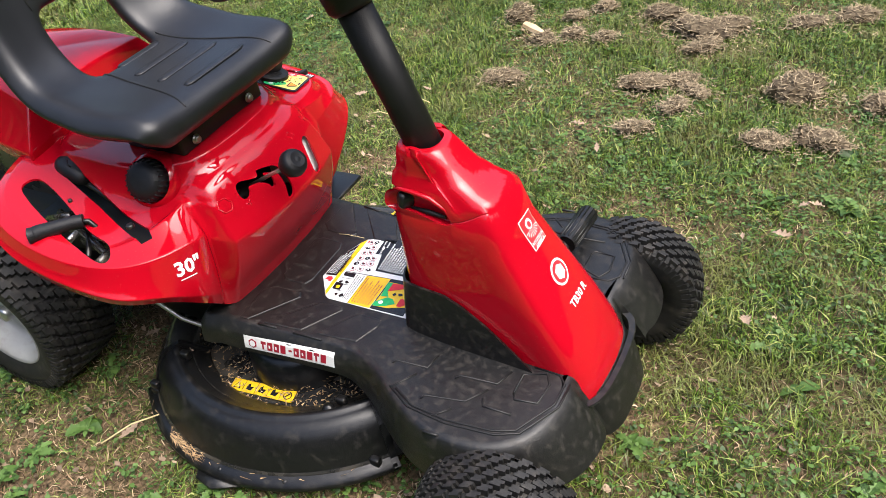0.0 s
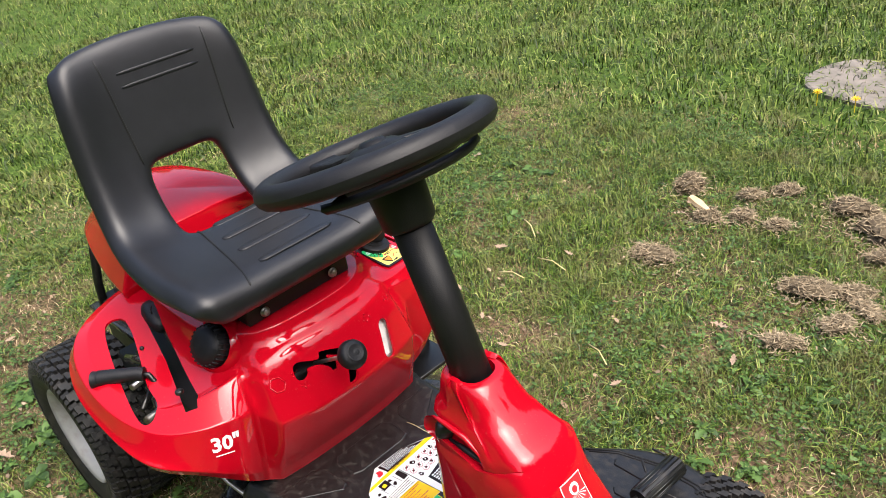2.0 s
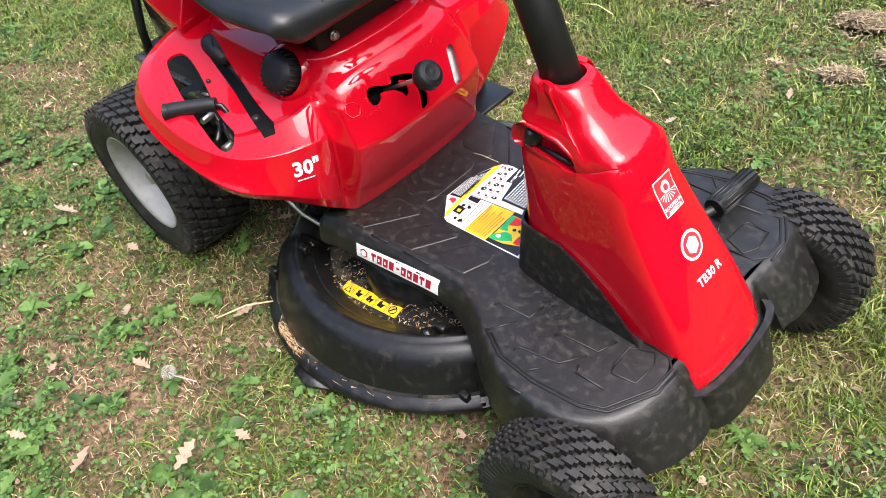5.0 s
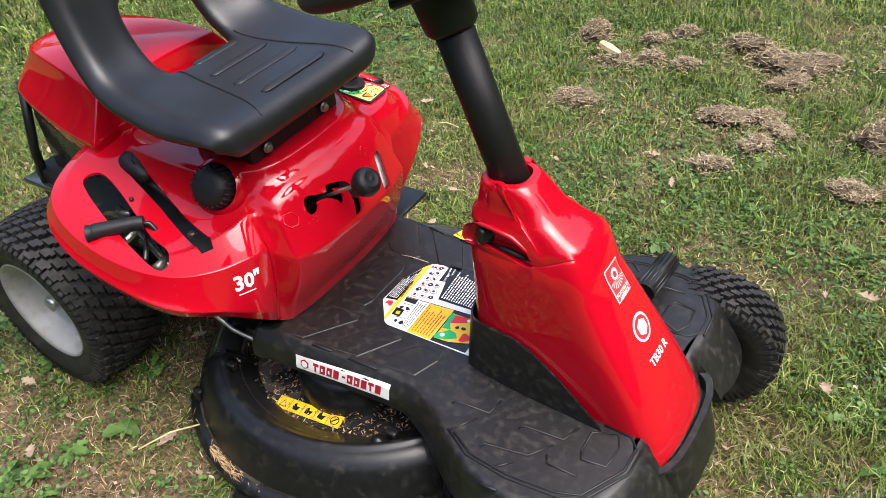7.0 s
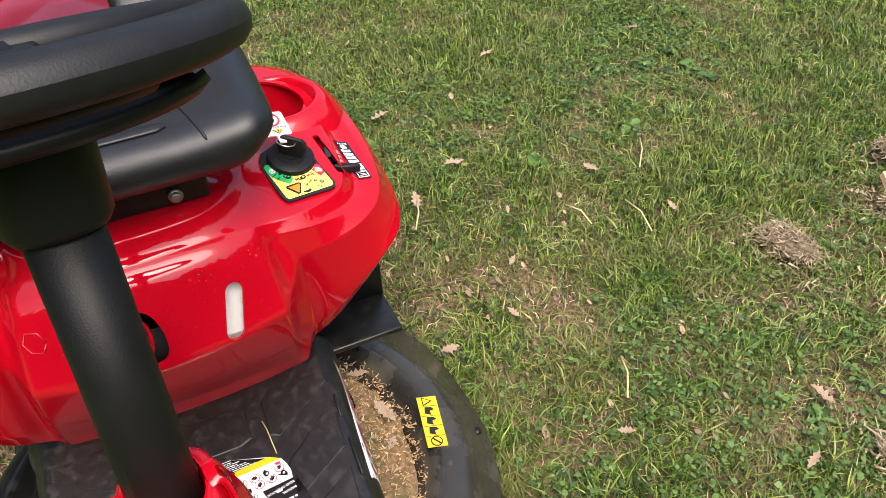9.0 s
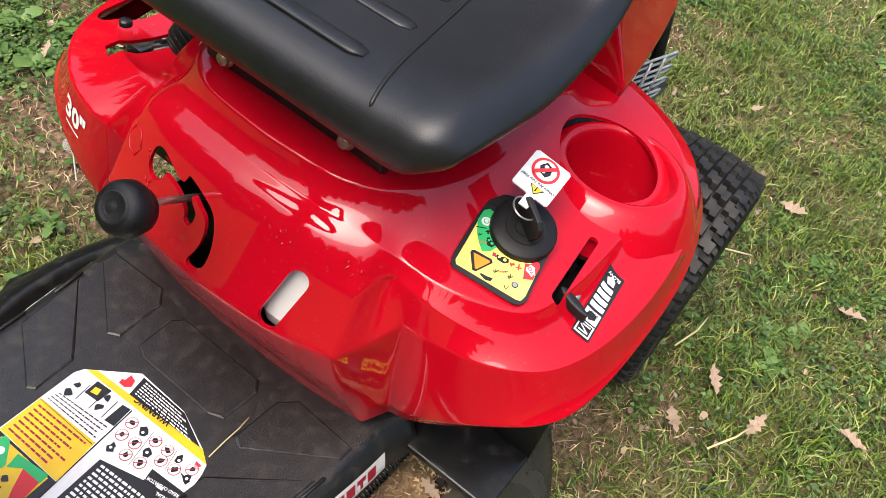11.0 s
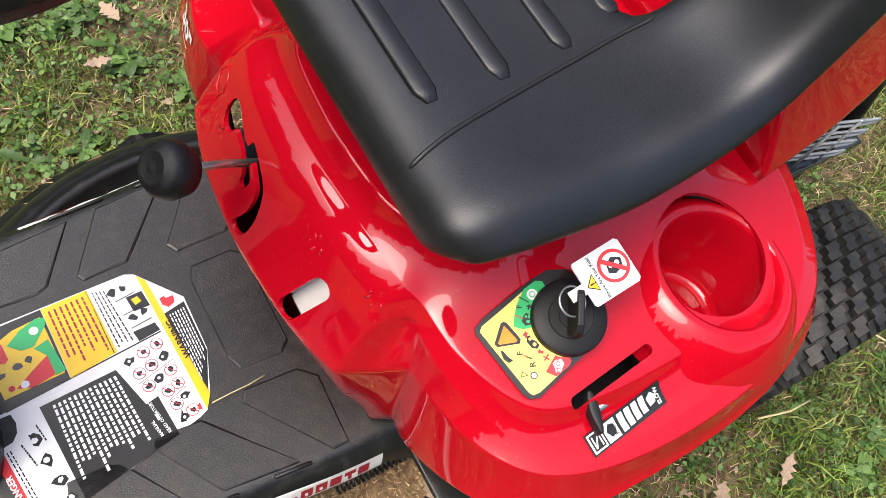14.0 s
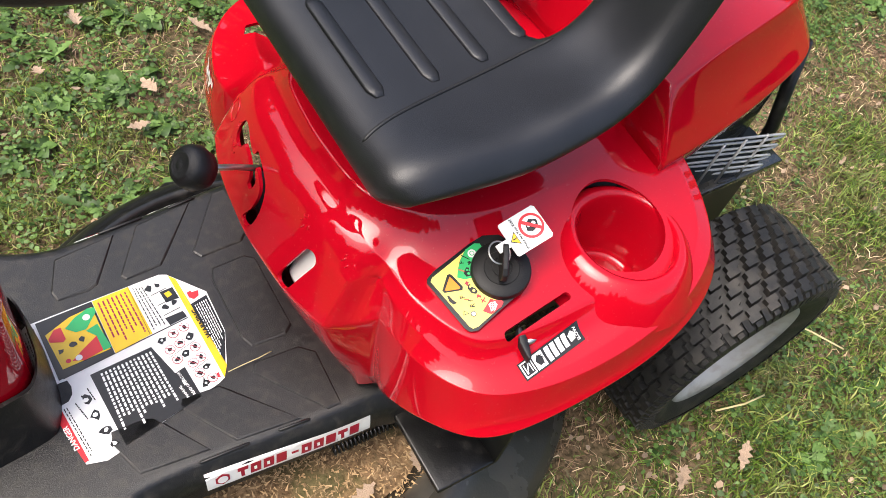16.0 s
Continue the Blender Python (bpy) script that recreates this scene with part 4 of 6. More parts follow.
# selector lever on the front panel
kx = Vector((.672, -.030, .491))
lever = link("selector_lever", *tube([(.565, -.040, .432), (.625, -.036, .466), kx], [.0036, .0036, .0036], 10), STEEL, mower, "thin steel lever with a black ball knob")
kd = (Vector((.72, -.03, .53)) - kx).normalized()
link("knob", *lathe([(0, -.024), (.010, -.023), (.020, -.014), (.025, 0), (.0235, .010), (.019, .017), (.0165, .0168), (.0155, .0185), (.0125, .0195), (.0115, .0185), (.0085, .0200), (.0075, .0192), (.004, .0205), (0, .0205)], axes(kx, (0, 1, 0), kd.cross(Vector((0, 1, 0)))), 28), FOAM, lever, "ribbed black ball knob")

# deck lift lever and shift handle on the right fender
ll = link("deck_lift_lever", *tube([(.49, -.203, .440), (.40, -.190, .458), (.30, -.176, .486), (.272, -.172, .500)], [.0055, .0055, .0055, .0055], 10), BLACK, mower, "black deck lift lever lying in its slot")
pad = tube([(.322, -.182, .491), (.312, -.180, .495), (.290, -.177, .502), (.270, -.173, .508), (.258, -.171, .509), (.253, -.170, .509)], [.009, .0155, .019, .0195, .016, .0075], 18)
link("lever_knob", *pad, FOAM, ll, "rounded black lever knob")
link("knob_mark", *tube([(.298, -.184, .5190), (.290, -.182, .5215), (.283, -.175, .5240)], .0016, 6), CLEAN, ll)
sh = link("shift_handle", *tube([(.420, -.250, .40), (.412, -.252, .45), (.398, -.258, .474), (.385, -.270, .477)], .005, 10), BLACK, mower, "bent shift lever with a black grip")
gp = [Vector((.392, -.262, .476)), Vector((.380, -.274, .478)), Vector((.360, -.296, .479)), Vector((.344, -.313, .479)), Vector((.335, -.323, .478)), Vector((.330, -.328, .478))]
gs = spline(gp, 8, False)
link("grip", *tube(gs, [(.0115 + .004 * (i / 40) ** 2 + (.0011 if i % 2 else 0) * (1 if i < 28 else 0)) if i < 37 else .0155 * (1 - ((i - 36) / 4.3) ** 2) ** .5 for i in range(len(gs))], 16), FOAM, sh, "ribbed black rubber grip")
FC = axes((.470, -.174, .514), (1, .25, 0), (-.35, .45, .80))
cap = link("fuel_cap", *lathe([(0, .014), (.016, .0135), (.027, .011), (.0335, .004), (.036, -.006), (.036, -.022), (.033, -.024), (.033, -.05)], FC, 32), FOAM, mower, "round ribbed black fuel cap")
for i in range(24):
    a = 2 * math.pi * i / 24
    link("cap_rib", *tube([FC @ Vector((.0355 * math.cos(a), .0355 * math.sin(a), -.021)), FC @ Vector((.0362 * math.cos(a), .0362 * math.sin(a), -.006)), FC @ Vector((.033 * math.cos(a), .033 * math.sin(a), .006))], .0018, 5), FOAM, cap)
link("fuel_neck", *lathe([(.040, -.012), (.046, -.016), (.050, -.026), (.052, -.05)], FC, 32), RED, mower, "red moulded collar round the fuel cap")
for x, y, r in ((.495, -.252, .007), (.33, -.232, .004)):
    link("screw", *lathe([(0, .004), (r * .8, .004), (r, .002), (r, -.002)], Matrix.Translation((x, y, skin_z(x, y))), 14), BLACK, mower)
# linkage seen in the fender opening
for a, b, r, m_ in (((.25, -.215, .43), (.47, -.285, .41), .007, DECKBLACK), ((.27, -.23, .41), (.46, -.255, .43), .004, STEEL), ((.30, -.205, .41), (.34, -.275, .43), .006, STEEL), ((.41, -.235, .41), (.44, -.300, .425), .008, DECKBLACK), ((.33, -.22, .425), (.40, -.29, .42), .005, BLACK), ((.24, -.235, .425), (.30, -.225, .44), .009, DECKBLACK)):
    link("linkage_rod", *tube([a, b], r, 8), m_, mower)
for x, y, w_, d_ in ((.445, -.285, .018, .014), (.36, -.245, .022, .010), (.285, -.222, .016, .014)):
    bevelled(part("linkage_plate", box(x - w_, x + w_, y - d_, y + d_, .404, .418), DECKBLACK, mower), .003)

# ignition switch
kz = [skin_z(.508, .192), skin_z(.49, .26), skin_z(.42, .18)]
p0, p1, p2 = Vector((.512, .190, kz[0])), Vector((.497, .262, kz[1])), Vector((.417, .178, kz[2]))
yv = (p0 - p1).normalized()
KM = axes((p0 + p1) / 2 + Vector((0, 0, .0012)), p2 - p0, yv)
frame_o = [(-.0078, .032), (-.0053, .0357), (.0044, .0385), (.0546, .0413), (.0708, .0405), (.085, .0317), (.0945, .0107), (.0942, -.0087), (.0817, -.0251), (.0673, -.0311), (.0431, -.0330), (.004, -.0374), (-.0031, -.034), (-.0054, -.028)]
yellow_o = [(-.0042, .0311), (-.0005, .0337), (.0234, .0355), (.0509, .0381), (.0536, .0189), (.0347, .0083), (.0314, -.0056), (.0354, -.0188), (.0428, -.0283), (.0387, -.0312), (.0064, -.0343), (.0008, -.033), (-.0009, -.0293)]
kc = (.0616, -.0010)
shapes = [(INK, 0, frame_o), (PALE, 1, yellow_o),
          (GREEN, 2, [(.0205, .019), (.0267, .0259), (.0343, .0322), (.0459, .0383), (.0578, .0385), (.0624, .035), (.0618, .0289), (.052, .0243), (.0425, .0201), (.0337, .0095), (.0256, .0128)]),
          (PRED, 2, [(.0199, -.0244), (.0345, -.0184), (.0362, -.0215), (.0426, -.0266), (.0427, -.0293), (.038, -.0317), (.0247, -.0322)]),
          (INK, 2, [(.0135, .0269), (.0162, .0268), (.0178, .0247), (.0193, .0078), (.0167, .0052), (.0, .0134), (-.0004, .0167)]),
          (ORANGE, 3, [(.0147, .0242), (.0166, .0088), (.0151, .0077), (.0026, .0138), (.0021, .0154)]),
          (WHITE, 3, disc(.0488, .031, .0045)), (GREEN, 4, disc(.0488, .031, .0026)), (WHITE, 5, disc(.0488, .031, .0019)),
          (WHITE, 3, [(.0285, -.0223), (.0324, -.0212), (.0363, -.0233), (.0361, -.0277), (.0318, -.0303), (.0298, -.0318), (.0262, -.0295), (.0278, -.0259)]),
          (INK, 3, [(.038, .0355), (.039, .0357), (.0432, .0274), (.0423, .027)]),
          (INK, 2, [(.0002, .0096), (.0019, .0086), (.0024, .0029), (.004, -.0023), (.0001, -.002), (-.0017, .0029)]),
          (MAROON, 2, [(.0215, .0089), (.026, .0106), (.0273, .0072), (.0257, .0076), (.0249, .0054), (.0229, .006), (.0234, .0081)]),
          (INK, 3, [(.0385, .0266), (.0424, .0256), (.0417, .0219), (.0406, .0233), (.0387, .0225), (.0381, .0237), (.0396, .0247)]),
          (PRED, 2, [(.0249, -.0076), (.0275, -.0071), (.027, -.0087), (.0288, -.0105), (.0269, -.0122), (.0254, -.01), (.0237, -.0105)]),
          (PRED, 2, [(.0252, -.0135), (.0263, -.0132), (.029, -.0182), (.0277, -.0188)]), (PRED, 3, [(.0243, -.0175), (.0242, -.0161), (.0301, -.0139), (.0308, -.0151)]),
          (INK, 3, [(.0285, .0183), (.0319, .021), (.0349, .0222), (.037, .0202), (.0345, .0183), (.0357, .0155), (.033, .0123), (.0288, .014)]), (GREEN, 4, disc(.0335, .0195, .0012, 8)), (GREEN, 4, disc(.0325, .0155, .0015, 8)),
          (INK, 2, [(.0219, .0034), (.0245, .0064), (.0271, .006), (.0266, .0027), (.0286, -.001), (.0288, -.0047), (.0257, -.0062), (.0223, -.0031), (.0221, -.0003)]), (PALE, 3, disc(.0253, .0035, .0013, 8)), (PALE, 3, disc(.0258, -.002, .0016, 8)),
          (INK, 2, [(.001, -.0166), (.0046, -.0126), (.0072, -.0185)]), (PALE, 3, [(.0021, -.0163), (.0045, -.0139), (.0062, -.0176)]),
          (INK, 2, disc(.0105, -.0212, .003)), (STEEL, 3, disc(.0105, -.0212, .0022))]
for i in range(4):
    shapes.append((PRED, 3, [(.0262 + .001 * i, .0256 - .0016 * i), (.0285 + .001 * i, .0246 - .0016 * i), (.0282 + .001 * i, .024 - .0016 * i), (.0259 + .001 * i, .025 - .0016 * i)]))
    shapes.append((INK if i > 1 else PRED, 2, [(.0122 + .0012 * i, -.0034 - .0016 * i), (.0150 + .0012 * i, -.0046 - .0016 * i), (.0146 + .0012 * i, -.0053 - .0016 * i), (.0118 + .0012 * i, -.0041 - .0016 * i)]))
ign = decal("ignition_plate", KM, shapes, mower, "yellow and black ignition plate with printed symbols", thick=.0024)
words("STOP", .0052, KM @ pose(.0312, -.0262, .0046, 0, 0, 60), PRED, ign, bold=.0001)
words("F", .0062, KM @ pose(.034, .0289, .0042, 0, 0, 62), INK, ign, bold=.0001)
words("F", .0072, KM @ pose(.012, -.001, .0038, 0, 0, 62), INK, ign, bold=.0001)
words("R", .0072, KM @ pose(.0149, -.0138, .0038, 0, 0, 62), INK, ign, bold=.0001)
sw = link("ignition_switch", *lathe([(0, .012), (.0095, .012), (.0097, .0112), (.0107, .0112), (.0109, .012), (.0180, .012), (.0185, .0112), (.029, .0105), (.0305, .0095), (.0313, .007), (.0315, 0)], KM @ Matrix.Translation((kc[0], kc[1], 0)), 48), CLEAN, mower, "round black ignition switch")
sharp(sw, 35)
key = new("ignition_key")
key.matrix_world = mower.matrix_world @ KM @ Matrix.Translation((kc[0], kc[1], .010))
tagged(key, "black plastic key in the switch with a ring and white tag", "key")
KB = pose(0, 0, 0, 0, 0, 50)
v, f = loft([[KB @ Vector((x, y, z)) for x, y in ((-w, -t), (w, -t), (w, t), (-w, t))] for w, t, z in ((.0045, .0025, 0), (.016, .0034, .005), (.0195, .0034, .016), (.0185, .0032, .026), (.012, .0028, .031))], True, True)
bevelled(link("key_bow", v, f, FOAM, key, smooth=False), .0014)
v, f = lathe([(.0118 + .0009 * math.cos(a), .0009 * math.sin(a)) for a in (math.pi * i / 4 for i in range(9))], pose(-.0005, .009, .026, 12, 14, 0), 36)
link("key_ring", v, f, STEEL, key)
TM = axes((.0016, .0118, .0258), (.0305, -.0020, .001), (.006, .030, .002))
tag_o = [(-.002, -.0045), (.0115, -.0045), (.0115, -.0150), (.0130, -.0170), (.0530, -.0170), (.0555, -.0145), (.0555, .0190), (.0530, .0215), (.0130, .0215), (.0115, .0195), (.0115, .0045), (-.002, .0045)]
rc = (.0412, .0035)
tag = decal("key_tag", TM, [(WHITE, 0, tag_o), (PRED, 1, disc(*rc, .0134, 36)), (WHITE, 2, disc(*rc, .0106, 36)), (INK, 3, [(rc[0] - .007, rc[1] - .003), (rc[0] - .002, rc[1] - .006), (rc[0] + .006, rc[1] - .004), (rc[0] + .008, rc[1] + .003), (rc[0] + .001, rc[1] + .007), (rc[0] - .005, rc[1] + .004)]), (WHITE, 4, disc(rc[0] + .003, rc[1] + .001, .0022, 10)), (WHITE, 4, disc(rc[0] - .003, rc[1] + .001, .0016, 10)), (PRED, 5, [(rc[0] - .0098, rc[1] + .0072), (rc[0] - .0072, rc[1] + .0098), (rc[0] + .0098, rc[1] - .0072), (rc[0] + .0072, rc[1] - .0098)]), (INK, 1, [(.0132, -.0005), (.0220, -.0075), (.0220, .0075)]), (YELLOW, 2, [(.0144, -.0004), (.0213, -.0060), (.0213, .0060)])], key, "white plastic tag with a red prohibition sign", thick=.0018)
words("Where Are Your Kids?", .0038, TM @ pose(.0250, .0020, .0034, 0, 0, 90), INK, key, bold=.00008)
words("!", .007, TM @ pose(.0190, 0, .0036, 0, 0, 90), INK, key, bold=.0003)

# throttle
c0 = Vector((.4655, .3125, skin_z(.4655, .3125)))
c1 = Vector((.3890, .3040, skin_z(.3890, .3040)))
TM = axes(c0 + Vector((0, 0, .0015)), c1 - c0, (.1, -1, 0))
Lt = (c1 - c0).length
shapes = [(INK, 0, rect(0, -.0095, Lt, .0095)), (WHITE, 1, rect(.0015, -.008, .0155, .008)), (INK, 2, rect(.003, -.0065, .014, .0065)), (WHITE, 3, [(.0045, -.005), (.006, -.005), (.0115, .005), (.010, .005)]), (WHITE, 3, rect(.0045, -.005, .0058, .005)), (WHITE, 3, rect(.0112, -.005, .0125, .005)), (WHITE, 1, rect(.017, -.008, .030, .008)), (INK, 2, [(.019, .001), (.022, -.005), (.027, -.004), (.028, .003), (.023, .006)])]
for i in range(4):
    shapes.append((WHITE, 1, rect(.033 + .0075 * i, -.0075 + .0006 * i, .0385 + .0075 * i, .0075)))
shapes.append((WHITE, 1, [(.064, -.004), (.070, -.003), (.072, .002), (.068, .006), (.063, .003)]))
th = finer(decal("throttle_label", TM, shapes, mower, "black and white throttle label with speed bars", thick=.001), 3)
back = TM.inverted()
for w_ in th.data.vertices:
    lift = (back @ w_.co).z
    hit = skin.ray_cast(w_.co + Vector((0, 0, .1)), Vector((0, 0, -1)))[0]
    if hit is not None:
        w_.co = hit + Vector((0, 0, lift + .0006))
for text, x, m_ in (("FAST", .0265, INK), ("SLOW", .0725, WHITE)):
    wd_ = words(text, .0050, TM @ pose(x, 0, 0, 0, 0, 90), m_, th, bold=.0001)
    stick(wd_, skin, (0, 0, -1), .0030)
zt = skin_z(.440, .318)
tl = link("throttle_lever", *tube([(.402, .287, zt + .004), (.430, .289, zt + .010), (.455, .290, zt + .014)], [.003, .004, .004], 8), STEEL, mower, "steel throttle lever with a black paddle")
v, f = loft([[Vector((.455 + dx * .4 + .004 * s_, .290 + .020 * s_, zt + .015 + dz - .003 * s_)) for dx, dz in ((-t, -.007), (t, -.005), (t, .006), (-t, .007))] for s_, t in ((-.75, .004), (-.5, .009), (0, .012), (.5, .009), (.95, .004))], True, True)
bevelled(link("throttle_paddle", v, f, FOAM, tl, "ribbed black throttle paddle"), .002)
bevelled(part("throttle_guide", box(.365, .492, .262, .324, zt - .034, zt - .028), GROOVE, mower), .002)

# "30" on the right wing
wx = Vector((.60, -.238, .404))
WM = axes(wx, (-.28, .96, 0), (0, 0, 1)) @ pose(0, 0, 0, 0, 0, -9)
t30 = words('30"', .035, WM, WHITE, mower, "size_lettering", bold=.0012)
stick(t30, skin, (-1, 0, 0), .0012)
sub = decal("size_underline", WM @ Matrix.Translation((-.002, -.0185, 0)), [(WHITE, 0, rect(-.017, -.0012, .013, .0008))], mower)
stick(finer(sub, 3), skin, (-1, 0, 0), .0012)
# moulded marks on the front panel
hexo = [(-.128 + .0125 * math.cos(a), .453 + .0125 * math.sin(a)) for a in (math.pi / 3 * i for i in range(7))]
link("moulded_mark", *tube([(skin_x(y, z) + .0002, y, z) for y, z in hexo], .0011, 6), RED, mower)
rr = random.Random(8)
for cy, cz, n in ((-.100, .452, 5), (-.090, .430, 2), (.060, .470, 5), (.125, .470, 4), (-.104, .436, 3)):
    for i in range(n):
        y, z = cy + .007 * (i % 3) + .002 * rr.random(), cz + .008 * (i // 3) + .003 * rr.random()
        y2, z2 = y + rr.uniform(-.003, .005), z + rr.uniform(-.005, .005)
        link("moulded_mark", *tube([(skin_x(y, z) + .0002, y, z), (skin_x(y2, z2) + .0002, y2, z2)], .0009, 5), RED, mower)

# labels on the cowl's face
CF = axes((1.20, -.006, .36), (0, 1, 0), (-.50, 0, .86))


shapes = [(WHITE, 0, disc(0, 0, .0225, 36)), (PRED, 1, disc(0, 0, .0185, 36)), (WHITE, 2, [(.0135 * math.cos(a) * (1 if i % 2 else .86), .0135 * math.sin(a) * (1 if i % 2 else .86)) for i, a in enumerate(math.pi / 6 * j for j in range(12))])]


def cowl_decal(name, dx, dy, shapes, label, rot=0):
    """Layers of one printed badge, each laid on the cowl a little above the last."""
    groups = {}
    for m, l, o in shapes:
        groups.setdefault((l, m.name), (m, []))[1].append(o)
    top = new(name)
    top.parent = mower
    top["label"] = label
    for (l, _), (m, outs) in sorted(groups.items()):
        v, f = [], []
        for o in outs:
            f.append(tuple(range(len(v), len(v) + len(o))))
            v += [CF @ pose(dx, dy, 0, 0, 0, rot) @ Vector((x, y, 0)) for x, y in o]
        ob = link("print", v, f, m, top, smooth=False)
        stick(finer(ob, 4), cowl_skin, (-.86, 0, -.5), .0008 + .0006 * l)
    return top


cowl_decal("round_badge", -.002, .024, shapes, "white round badge on the red cowl")
shapes = [(WHITE, 0, rect(-.021, -.028, .021, .028)), (PRED, 1, rect(-.0195, -.0265, .0195, .0265)), (WHITE, 2, disc(0, .012, .009, 20)), (PRED, 3, disc(0, .011, .005, 16))]
for i in range(9):
    a = radians(-80 + 160 * i / 8)
    shapes.append((WHITE, 2, [(.004 * math.sin(a), .004), (.024 * math.sin(a - .06) * .75, .004 - .014 * math.cos(a - .06)), (.024 * math.sin(a + .06) * .75, .004 - .014 * math.cos(a + .06))]))
cowl_decal("square_badge", .000, .108, shapes, "white-framed square badge on the red cowl")
for text, dy in (("ROOTED IN", .0915), ("AMERICA", .0845)):
    stick(words(text, .0072, CF @ pose(.000, dy, 0), WHITE, mower, "badge_lettering", bold=.0002), cowl_skin, (-.86, 0, -.5), .0024)
tb = words("TB30 R", .019, CF @ pose(.004, -.030, 0, 0, 0, 0), WHITE, mower, "model_lettering", bold=.0005)
stick(tb, cowl_skin, (-.86, 0, -.5), .0012)

# footboard safety label
zl = fb_z(.75) + .001
LM = Matrix.Translation((0, 0, zl))
BASE = [(.884, -.076), (.879, -.080), (.713, -.085), (.704, -.081), (.668, -.036), (.669, .028), (.685, .073), (.694, .088), (.703, .092), (.847, .126), (.869, .120), (.884, .041), (.873, .040), (.863, .038), (.857, .031), (.855, .021), (.857, .011), (.886, .011)]


def grid4(c, u, v):
    """A point in a four-cornered field: u along its first side, v across."""
    a_, b_, c_, d_ = (Vector(p) for p in c)
    p = a_.lerp(b_, u).lerp(d_.lerp(c_, u), v)
    return (p.x, p.y)


def lines(c, n, m_, layer, fill=.5, ragged=.3, word=.07):
    """Rows of unreadable small print in a field, running across from its first side."""
    out = []
    for i in range(n):
        u, e, end = (i + .2) / n, .02, 1 - ragged * prng.random()
        while e < end - .02:
            w_ = min(end, e + word * prng.uniform(.5, 1.5))
            out.append((m_, layer, [grid4(c, u, e), grid4(c, u + fill / n, e), grid4(c, u + fill / n, w_), grid4(c, u, w_)]))
            e = w_ + .018
    return out


def sketch(c, r):
    """A small printed pictogram, drawn as an uneven dark shape."""
    k_ = 7
    return [(c[0] + r * prng.uniform(.35, 1) * math.cos(6.283 * i / k_), c[1] + r * prng.uniform(.35, 1) * math.sin(6.283 * i / k_)) for i in range(k_)]


ROW4 = [(.734, -.078), (.715, -.081), (.703, -.011), (.726, -.008)]
GRID = [(.751, .002), (.705, -.008), (.702, .088), (.727, .099)]
shapes = [(WHITE, 0, BASE), (INK, 1, [(.670, -.031), (.693, -.026), (.686, .071), (.670, .030)]), (YELLOW, 1, [(.703, -.079), (.696, -.070), (.685, .073), (.694, .088)]),
          (PRED, 2, [(.691, -.044), (.686, -.045), (.685, -.042), (.677, -.042), (.679, -.034), (.686, -.031), (.691, -.036)]),
          (INK, 1, [(.721, -.059), (.704, -.060), (.702, -.041), (.719, -.041)]), (INK, 1, [(.728, -.020), (.705, -.021), (.703, -.011), (.726, -.008)]), (YELLOW, 2, [(.717, -.055), (.710, -.056), (.708, -.049), (.715, -.047)]),
          (YELLOW, 1, [(.799, -.081), (.753, -.083), (.749, -.006), (.797, .001)]), (INK, 1, [(.868, -.078), (.7995, -.081), (.7975, .001), (.865, .008)]),
          (YELLOW, 2, [(.862, -.057), (.830, -.070), (.802, -.073), (.800, -.007), (.857, -.004)]),
          (GREEN, 3, [(.839, -.056), (.824, -.067), (.807, -.073), (.799, -.071), (.800, -.063), (.817, -.045), (.829, -.046)]), (GREEN, 3, [(.818, -.043), (.803, -.047), (.798, -.009), (.808, -.008), (.809, -.031)]),
          (PRED, 3, [(.860, -.050), (.851, -.060), (.843, -.060), (.842, -.042), (.846, -.039), (.860, -.045)]), (PRED, 3, [(.844, -.010), (.827, -.021), (.809, -.031), (.808, -.009), (.831, -.005)]), (PRED, 3, disc(.848, -.012, .003, 12)),
          (WHITE, 4, disc(.812, -.061, .0045, 14)), (WHITE, 4, disc(.836, -.011, .004, 12)), (INK, 3, sketch((.838, -.032), .007)), (INK, 3, sketch((.852, -.028), .005)), (INK, 3, sketch((.826, -.034), .005)),
          (INK, 1, [(.832, .016), (.757, .011), (.744, .057), (.731, .054), (.727, .099), (.824, .119)]), (INK, 1, [(.860, .0085), (.703, -.0085), (.703, -.0100), (.860, .0070)]),
          (PRED, 1, [(.884, .041), (.874, .040), (.865, .117), (.8695, .118)]), (WHITE, 2, [(.741, .0700), (.738, .0696), (.737, .0770), (.740, .0775)]), (INK, 1, [(.7525, -.0065), (.7515, -.0065), (.7535, -.083), (.7545, -.083)]), (PRED, 2, [(.706, .082), (.698, .078), (.698, .086)]), (INK, 2, [(.722, .089), (.716, .076), (.716, .090)])]
shapes += lines([(.672, -.026), (.690, -.024), (.688, .062), (.672, .034)], 6, WHITE, 2, .45, .2, .06)
shapes += lines([(.822, .018), (.758, .015), (.750, .101), (.821, .112)], 13, WHITE, 2, .5, .3, .05)
shapes += lines([(.795, -.077), (.756, -.079), (.752, -.010), (.793, -.003)], 7, MAROON, 2, .35, .25, .08)
shapes += lines([(.750, -.080), (.736, -.076), (.728, -.010), (.747, -.009)], 4, INK, 2, .3, .1, .06)
shapes += lines([(.882, -.072), (.870, -.074), (.868, .004), (.882, .008)], 5, INK, 1, .28, .45, .06)
shapes += lines([(.872, .044), (.866, .043), (.856, .116), (.862, .118)], 2, INK, 1, .35, .15, .05)
shapes += lines([(.860, .045), (.834, .026), (.828, .060), (.852, .075)], 3, INK, 1, .15, .6, .1)
